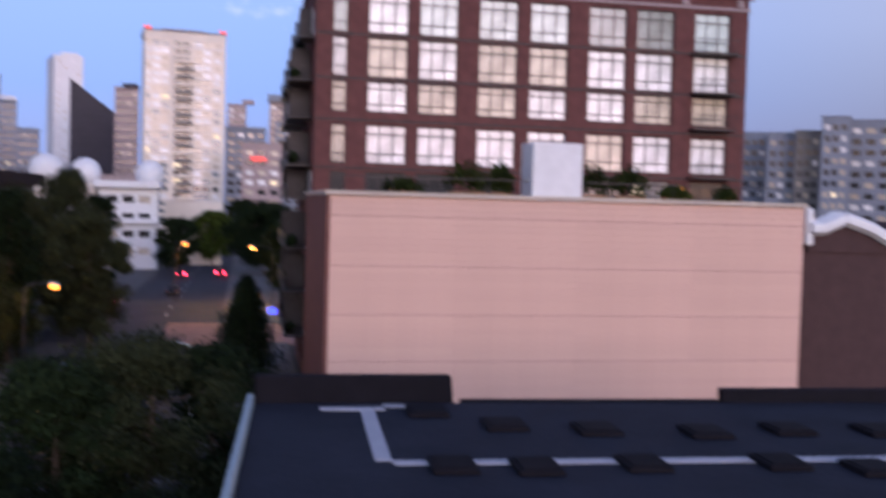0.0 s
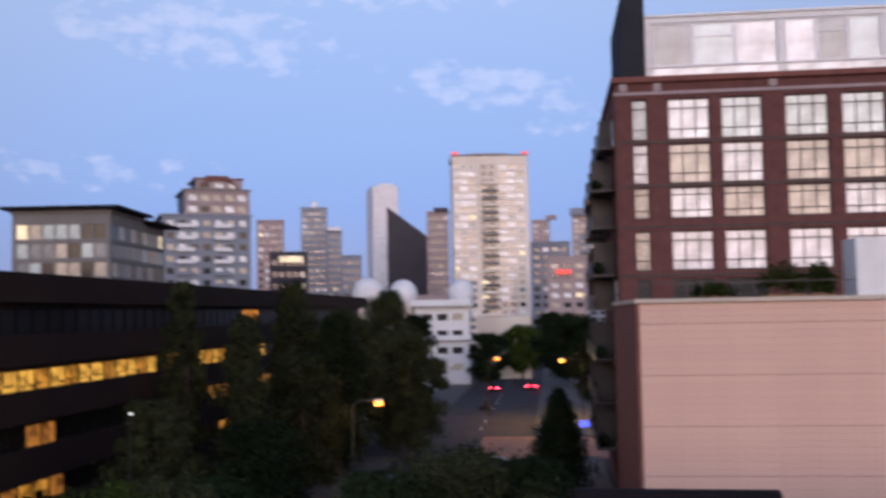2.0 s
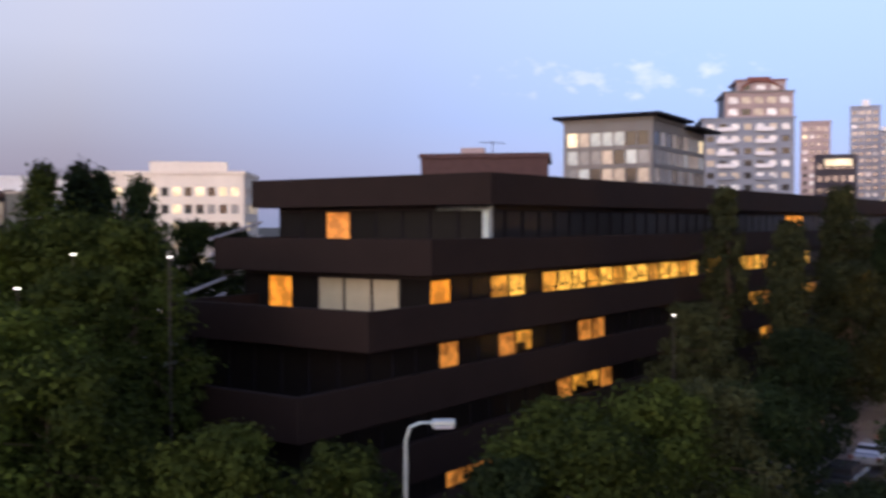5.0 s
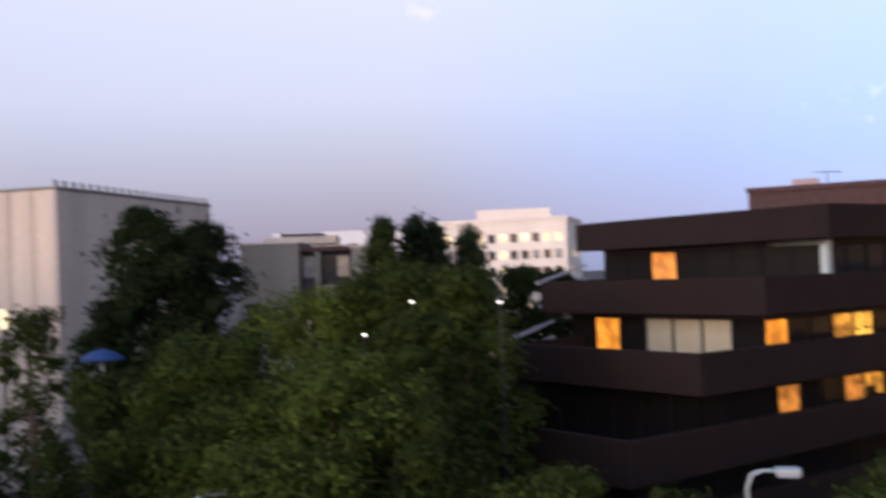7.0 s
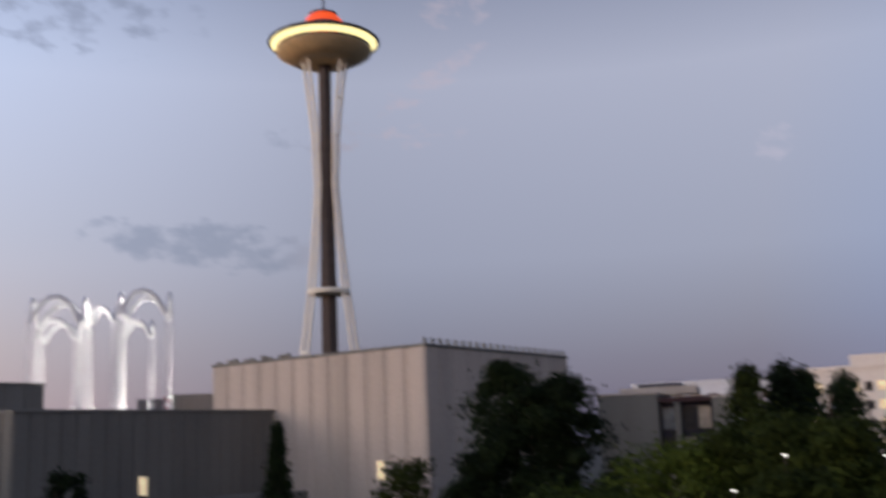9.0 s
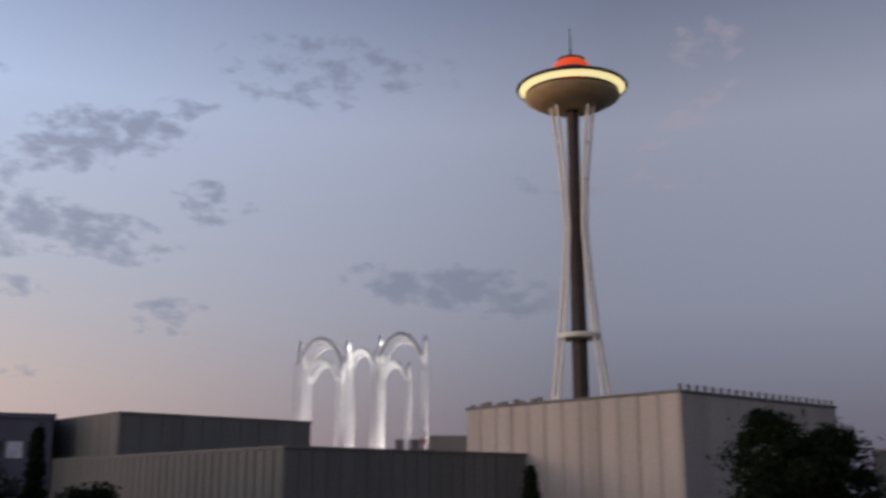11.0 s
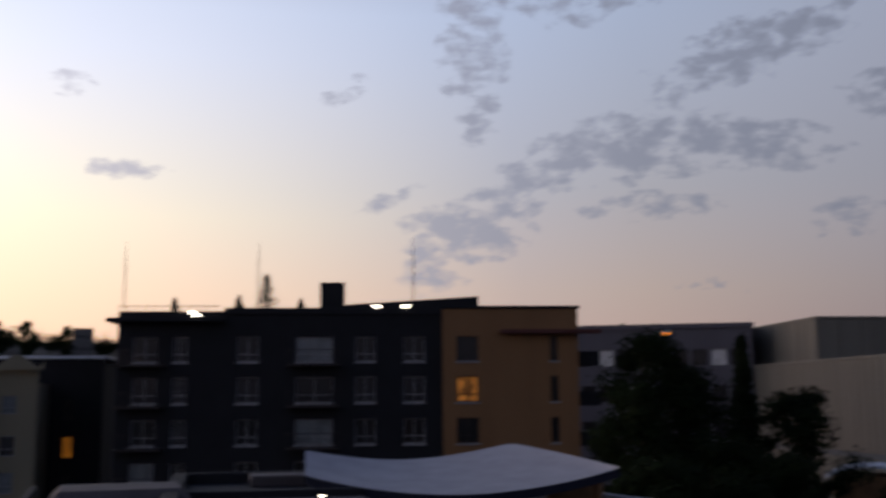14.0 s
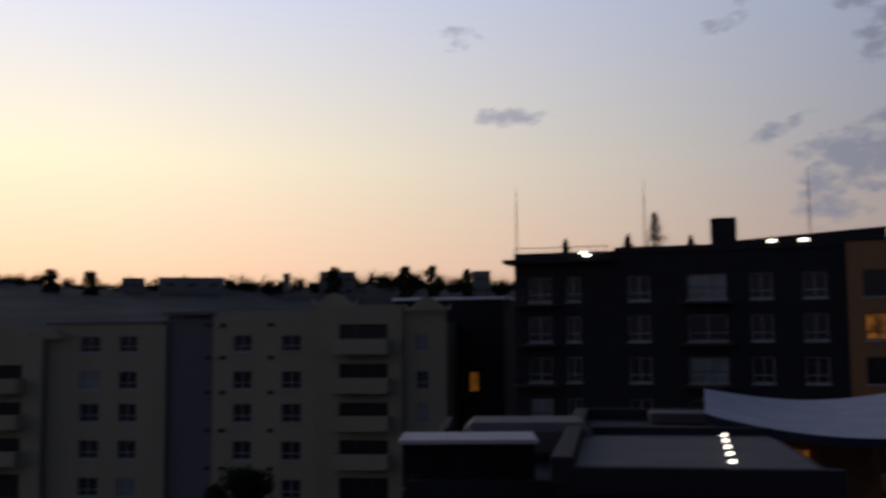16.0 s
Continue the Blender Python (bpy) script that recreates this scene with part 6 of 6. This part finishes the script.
def mast(az, top_el, dist=1150):
    root = thing("radio_mast", Matrix.Translation(polar(az, dist)), "tall thin lattice radio mast", "mast", group="radio masts")
    top = height(top_el, dist)
    q = bmesh.new()
    for k in range(3):
        a = 2 * math.pi * k / 3
        u = Vector((math.cos(a), S(a), 0))
        tube(q, u * 3.0, u * 0.7 + Vector((0, 0, top * 0.9)), 0.24, 0.16, 4)
    part("lattice_legs", q, STEEL_DARK, root)
    q = bmesh.new()
    for i in range(40):
        z0, z1 = top * 0.9 * i / 40, top * 0.9 * (i + 1) / 40
        r0, r1 = 3 - 2.3 * i / 40, 3 - 2.3 * (i + 1) / 40
        for k in range(3):
            a, b = 2 * math.pi * k / 3, 2 * math.pi * (k + 1) / 3
            tube(q, (r0 * math.cos(a), r0 * S(a), z0), (r1 * math.cos(b), r1 * S(b), z1), 0.1, seg=3)
    part("lattice_bracing", q, STEEL_DARK, root)
    q = bmesh.new()
    tube(q, (0, 0, top * 0.9), (0, 0, top), 0.5, 0.15, 5)
    part("aerial", q, STEEL_DARK, root)


mast(146.0, 8.6)
mast(137.35, 8.9)
mast(153.1, 8.4)

# ---- trees and hedges ----
G, DK, OL = "leafy green street tree", "dense dark green leafy tree", "tall narrow olive green poplar"
TREES = [  # az, dist, top, spread, low, leaf, label, shape, leaves, leaf size
    (66.5, 50, 15.7, 5.2, 4, LEAF, G, "round", 7000, 0.24), (63.6, 47, 15.3, 3.2, 5, LEAF, G, "round", 5000, 0.24), (71.2, 52, 14.6, 4.8, 4, LEAF_BRIGHT, G, "round", 6000, 0.24),
    (66.0, 42, 13.4, 2.8, 4, LEAF, G, "round", 5000, 0.22), (58.8, 33, 8.7, 2.8, 2.5, LEAF, G, "round", 5000, 0.2), (67.6, 34, 11.2, 3.6, 3, LEAF, G, "round", 6500, 0.2),
    (70.5, 36, 12.4, 4.6, 3, LEAF_BRIGHT, G, "round", 7000, 0.2), (77.5, 42, 13.1, 4.8, 3, LEAF_BRIGHT, G, "round", 7000, 0.22), (75.0, 32, 10.0, 4.4, 2, LEAF_BRIGHT, G, "round", 7000, 0.2), (82.4, 46, 11.4, 3.6, 2.5, LEAF, G, "round", 6000, 0.22),
    (80.9, 62, 19.5, 3.9, 3, LEAF_DARK, DK, "round", 7500, 0.26), (77.6, 61, 18.6, 3.6, 3, LEAF_DARK, DK, "round", 6500, 0.26), (82.2, 60, 14.4, 2.6, 3, LEAF_DARK, DK, "round", 5000, 0.26),
    (66.2, 62, 18.3, 4.6, 5, LEAF_DARK, "dark green pointed conifer tree", "cone", 3500, 0.26), (68.0, 60, 18.1, 4.6, 5, LEAF, "green pointed conifer tree", "cone", 3500, 0.26), (65.2, 64, 18.0, 4.6, 5, LEAF_DARK, "dark green pointed conifer tree", "cone", 3000, 0.26), (63.2, 66, 17.8, 4.6, 5, LEAF_DARK, "dark green pointed conifer tree", "cone", 2600, 0.26),
    (31.3, 76, 17.5, 2.0, 2, LEAF_OLIVE, OL, "tall", 4200, 0.26), (25.4, 100, 18.2, 3.0, 2, LEAF_OLIVE, OL, "tall", 5200, 0.3), (22.6, 100, 15.6, 4.4, 2, LEAF_OLIVE, G, "round", 7000, 0.26), (19.0, 108, 13.6, 4.2, 1.5, LEAF_OLIVE, G, "round", 7000, 0.26), (25.0, 84, 12.2, 3.8, 1.5, LEAF_OLIVE, G, "round", 6500, 0.24), (20.2, 118, 17.4, 4.8, 2, LEAF_OLIVE, OL, "tall", 8500, 0.3), (28.0, 74, 15.0, 2.6, 2, LEAF_OLIVE, OL, "tall", 5000, 0.26), (23.0, 96, 15.0, 3.2, 2, LEAF_DARK, OL, "tall", 5000, 0.28), (18.6, 122, 15.0, 3.0, 2, LEAF_DARK, OL, "round", 4000, 0.3),
    (33.0, 62, 10.4, 2.6, 2, LEAF_OLIVE, G, "round", 4000, 0.22), (60.3, 72, 15.4, 3.4, 5, LEAF, G, "round", 4500, 0.26), (63.6, 70, 15.8, 3.2, 5, LEAF, G, "round", 4500, 0.26), (58.4, 88, 15.0, 3.0, 5, LEAF_DARK, G, "round", 3500, 0.28),
    (37.8, 30, 9.3, 2.9, 2, LEAF, G, "round", 5500, 0.18), (32.4, 37, 9.6, 3.0, 2, LEAF_OLIVE, G, "round", 5500, 0.18), (43.4, 30, 8.2, 2.2, 2, LEAF_DARK, G, "round", 4500, 0.18), (35.4, 34, 9.9, 3.2, 2, LEAF, G, "round", 5500, 0.18), (40.4, 33, 9.4, 3.0, 2, LEAF, G, "round", 5500, 0.18), (30.0, 44, 8.4, 3.4, 2, LEAF_DARK, G, "round", 5500, 0.2), (52.6, 31, 8.4, 2.2, 2, LEAF, G, "round", 4500, 0.18), (27.3, 60, 9.2, 3.0, 2, LEAF_DARK, G, "round", 5000, 0.22),
    (16.3, 38, 10.2, 3.6, 2, LEAF_OLIVE, G, "round", 8000, 0.17), (20.6, 36, 9.6, 3.2, 2, LEAF_DARK, G, "round", 7000, 0.17), (12.4, 42, 9.2, 2.9, 2, LEAF_DARK, G, "round", 6500, 0.17), (23.8, 32, 7.6, 2.6, 1.5, LEAF_DARK, G, "round", 6000, 0.16), (15.4, 29, 6.9, 2.8, 1.5, LEAF_DARK, G, "round", 6000, 0.16),
    (10.8, 85, 8.4, 3.6, 0.8, LEAF_DARK, "dark green pointed conifer tree", "cone", 4000, 0.26), (12.7, 232, 12.2, 5.2, 2.5, LEAF_BRIGHT, "bright green leafy street tree", "round", 4000, 0.5), (9.9, 205, 14.6, 7.0, 2.5, LEAF_DARK, DK, "round", 5000, 0.5), (14.6, 205, 11.0, 4.2, 2, LEAF_DARK, DK, "round", 3500, 0.45), (8.8, 160, 11.0, 4.0, 2, LEAF_DARK, DK, "round", 3500, 0.45), (11.0, 280, 15.0, 6.0, 2, LEAF_DARK, DK, "round", 3500, 0.5),
    (119.5, 64, 18.4, 2.2, 1, LEAF_DARK, "narrow dark green cypress tree", "cone", 3500, 0.24), (124.3, 55, 18.4, 3.4, 3, LEAF_DARK, DK, "round", 6500, 0.24), (122.4, 58, 16.6, 3.4, 2, LEAF_DARK, DK, "round", 5500, 0.24), (125.2, 50, 15.6, 2.8, 2, LEAF_DARK, DK, "round", 5000, 0.24), (116.8, 58, 15.4, 3.0, 2, LEAF_DARK, DK, "round", 5000, 0.24), (124.0, 44, 12.6, 3.2, 2, LEAF_DARK, DK, "round", 5500, 0.22), (120.2, 46, 11.6, 3.0, 2, LEAF_DARK, DK, "round", 5500, 0.22),
    (93.5, 64, 16.3, 2.3, 1, LEAF_DARK, "narrow dark green cypress tree", "cone", 3600, 0.24), (104.3, 60, 14.2, 2.2, 3, LEAF_DARK, "sparse dark shrub tree", "round", 2200, 0.22), (108.2, 56, 12.6, 2.4, 2, LEAF_DARK, DK, "round", 4000, 0.22), (98.5, 54, 11.4, 2.6, 2, LEAF_DARK, DK, "round", 4000, 0.22), (111.5, 52, 11.4, 2.4, 2, LEAF_DARK, DK, "round", 4000, 0.22), (86.4, 52, 14.2, 2.3, 3, LEAF, "sparse green shrub tree", "round", 2600, 0.22), (79.2, 61, 18.3, 3.6, 3, LEAF_DARK, DK, "round", 6000, 0.26), (90.2, 48, 9.6, 2.2, 2, LEAF, DK, "round", 4000, 0.22),
    (121.2, 50, 13.2, 3.6, 1.5, LEAF_DARK, DK, "round", 5500, 0.22), (117.9, 50, 12.4, 3.0, 1.5, LEAF_DARK, DK, "round", 5000, 0.22),
    (168.3, 58, 8.0, 2.4, 1.5, LEAF_DARK, DK, "round", 4000, 0.22),
]
for k, (az, d, top, sp, low, lf, lab, shp, cnt, sz) in enumerate(TREES):
    tree(az, d, top, sp, low, lf, lab, shp, cnt, sz, k)
for k, (x, w) in enumerate(((9.5, 2.2), (13.5, 3.0), (15.6, 1.6), (21.5, 2.6), (24.0, 2.4), (27.0, 2.0), (30.5, 1.4))):
    root = thing("roof_plant", on_grid(11, x, 61.5, 15.3), "leafy roof terrace plant in a planter", "plant", group="roof terrace plants")
    q = bmesh.new()
    block(q, -w * 0.4, w * 0.4, -0.3, 0.3, 0, 0.5, 0.03)
    part("planter", q, TIMBER, root)
    hgt = 2.2 if 12 < x < 25 else 1.2
    me = leaf_cloud(np.random.default_rng(k), np.array([(-w * 0.25, 0, hgt * 0.6), (w * 0.25, 0, hgt * 0.5), (0, 0, hgt * 0.75)]), np.array([(w * 0.35, 0.6, hgt * 0.4)] * 3), 700, 0.16)
    me.materials.append(LEAF)
    c = new("foliage", me)
    c.parent = root


# ---- lamps and cars ----
for x, mat, w, lab in ((25.4, LIT_PALE, 0.55, "pale glowing terrace lantern on the roof"), (28.4, LIT_ORANGE, 0.3, "orange glowing terrace lantern on the roof")):
    root = thing("terrace_lantern", on_grid(11, x, 64, 15.3), lab, "lantern")
    q = bmesh.new()
    block(q, -w, w, -0.2, 0.2, 0, 0.6, 0.03)
    part("base", q, TIMBER, root)
    q = bmesh.new()
    block(q, -w * 0.9, w * 0.9, -0.18, 0.18, 0.6, 1.25, 0.05)
    part("shade", q, mat, root)
def street_lamp(az, dist, h, arm, bulb, label, yaw=0.0, power=0.0, colour=(1, 0.5, 0.12)):
    root = thing("street_lamp", Matrix.Translation(polar(az, dist)) @ pose(0, 0, 0, 0, 0, yaw), label, "street lamp")
    q = bmesh.new()
    tube(q, (0, 0, 0), (0, 0, h - 0.5), 0.1, 0.055)
    tube(q, (0, 0, 0), (0, 0, 0.5), 0.18, 0.16)
    part("pole", q, STEEL_DARK if power else METAL, root)
    q = bmesh.new()
    pts = [Vector((0, 0, h - 0.5)), Vector((arm * 0.15, 0, h - 0.12)), Vector((arm * 0.5, 0, h)), Vector((arm, 0, h))]
    for a, b in zip(pts, pts[1:]):
        tube(q, a, b, 0.045)
    part("arm", q, STEEL_DARK if power else METAL, root)
    q = bmesh.new()
    block(q, arm - 0.1, arm + 0.6, -0.16, 0.16, h - 0.1, h + 0.1, 0.05)
    hd = part("head", q, METAL, root)
    q = bmesh.new()
    # Lit lenses are built deeper to imitate the glare around the lamp.
    block(q, arm - 0.05, arm + 0.55, -0.16, 0.16, h - (0.38 if power else 0.16), h - 0.101, 0.02)
    part("lens", q, bulb, hd)
    if power:
        la = bpy.data.lights.new("street_light", "POINT")
        la.energy, la.color, la.shadow_soft_size = power, colour, 0.25
        lo = new("street_light", la)
        lo.matrix_world = root.matrix_world @ Matrix.Translation((arm + 0.25, 0, h - 0.75))


street_lamp(22.2, 80, 8.4, 1.8, SODIUM, "street lamp glowing orange among trees", 20, 1500)
street_lamp(48.8, 30, 9.2, 0.85, ROOF_WHITE, "unlit grey street lamp with curved arm", 49)
street_lamp(9.4, 142, 8.5, -3.0, SODIUM, "street lamp glowing amber over the junction", 11, 7000)
street_lamp(14.6, 150, 8.5, 1.0, SODIUM, "street lamp glowing amber beside the street", 11, 900)
street_lamp(13.6, 62, 6.4, -1.4, ROOF_WHITE, "unlit grey street lamp with curved arm", 11)
street_lamp(124.2, 75, 19.5, 0.8, SODIUM, "tall street lamp glowing amber", 124)

def path_lamp(az, dist, z):
    root = thing("path_lamp", Matrix.Translation(polar(az, dist)) @ pose(0, 0, 0, 0, 0, az), "small white glowing lamp among the trees", "lamp", group="lamps among the trees")
    q = bmesh.new()
    tube(q, (0, 0, 0), (0, 0, z), 0.05, 0.03, 6)
    part("pole", q, STEEL_DARK, root)
    q = bmesh.new()
    block(q, -0.09, 0.09, -0.05, 0.05, z, z + 0.045, 0.01)
    part("lens", q, PALE_LAMP, root)


# The lamp at bearing 61.6 stands in for a small lit sign.
for az, dist, z in ((69.2, 43.5, 12.5), (66.5, 44.0, 13.8), (61.6, 42.0, 13.7), (34.0, 58.0, 9.9)):
    path_lamp(az, dist, z)
for az, d, h, yaw in street_lamp_spots:
    street_lamp(az, d, h, 1.2, ROOF_WHITE, "unlit grey street lamp among trees", yaw)


def car(m, paint, label, lit=False):
    root = thing("car", m, label, "car", group="cars on the street")
    bm = bmesh.new()
    vs = block(bm, -0.9, 0.9, -2.2, 2.2, 0.35, 0.95, 0.12)
    vs = block(bm, -0.78, 0.78, -1.5, 1.2, 0.93, 1.45, 0.0)
    for v in vs:
        if v.co.z > 1.2:
            v.co.x *= 0.84
            v.co.y = v.co.y * 0.68 - 0.1
    part("body", bm, paint, root)
    bm = bmesh.new()
    block(bm, -0.7, 0.7, -1.36, -1.3, 1.0, 1.36)
    part("rear_window", bm, PANE, root)
    for x in (-0.8, 0.8):
        for y in (-1.35, 1.35):
            q = bmesh.new()
            tube(q, (x - 0.12, y, 0.33), (x + 0.12, y, 0.33), 0.33, seg=14)
            part("wheel", q, RUBBER, root)
        q = bmesh.new()
        block(q, x - 0.2, x + 0.12, -2.26, -2.18, 0.62, 0.9, 0.03)
        part("tail_light", q, TAIL if lit else BRICK_SIDE, root, "red tail light")
    return root


car(on_grid(11, -11.3, 196, 0.03), CAR_DARK, "dark car waiting with bright tail lights", True)
car(on_grid(11, -4.2, 200, 0.03), CAR_DARK, "dark car waiting with bright tail lights", True)
car(on_grid(11, -10.4, 160, 0.03), CAR_DARK, "dark car driving along the street")
car(on_grid(11, -17.4, 143, 0.16), CAR_DARK, "dark car parked with a tail light on", True)
car(on_grid(11, 0.2, 141, 0.16), CAR_DARK, "dark car stopped with a tail light on", True)
for k, (x, y) in enumerate(((-15.2, 74), (-15.2, 67), (-15.2, 60), (-15.2, 53), (-15.2, 88))):
    car(on_grid(11, x, y, 0.03), CAR_SILVER if k % 2 else CAR_DARK, "%s car parked along the kerb" % ("silver" if k % 2 else "dark"))
q = bmesh.new()
block(q, -1.2, 1.2, -0.1, 0.1, 2.6, 3.2, 0.05)
s = thing("shop_sign", on_grid(11, 3.9, 112), "small blue lit shop sign on posts", "sign")
part("panel", q, BLUE_SIGN, s)
q = bmesh.new()
tube(q, (-0.9, 0, 0), (-0.9, 0, 2.6), 0.05)
part("post", q, METAL, s)
q = bmesh.new()
tube(q, (0.9, 0, 0), (0.9, 0, 2.6), 0.05)
part("post", q, METAL, s)
for az, dist, z in ((87.95, 62, 13.4), (100.5, 66, 13.0)):
    root = thing("wall_lamp_post", Matrix.Translation(polar(az, dist)), "post lamp with a glowing pale column", "lamp")
    q = bmesh.new()
    tube(q, (0, 0, 0), (0, 0, z - 0.6), 0.08)
    part("post", q, STEEL_DARK, root)
    q = bmesh.new()
    block(q, -0.22, 0.22, -0.22, 0.22, z - 0.6, z + 0.5, 0.04)
    part("lantern", q, LIT_PALE, root, "glowing pale lantern")
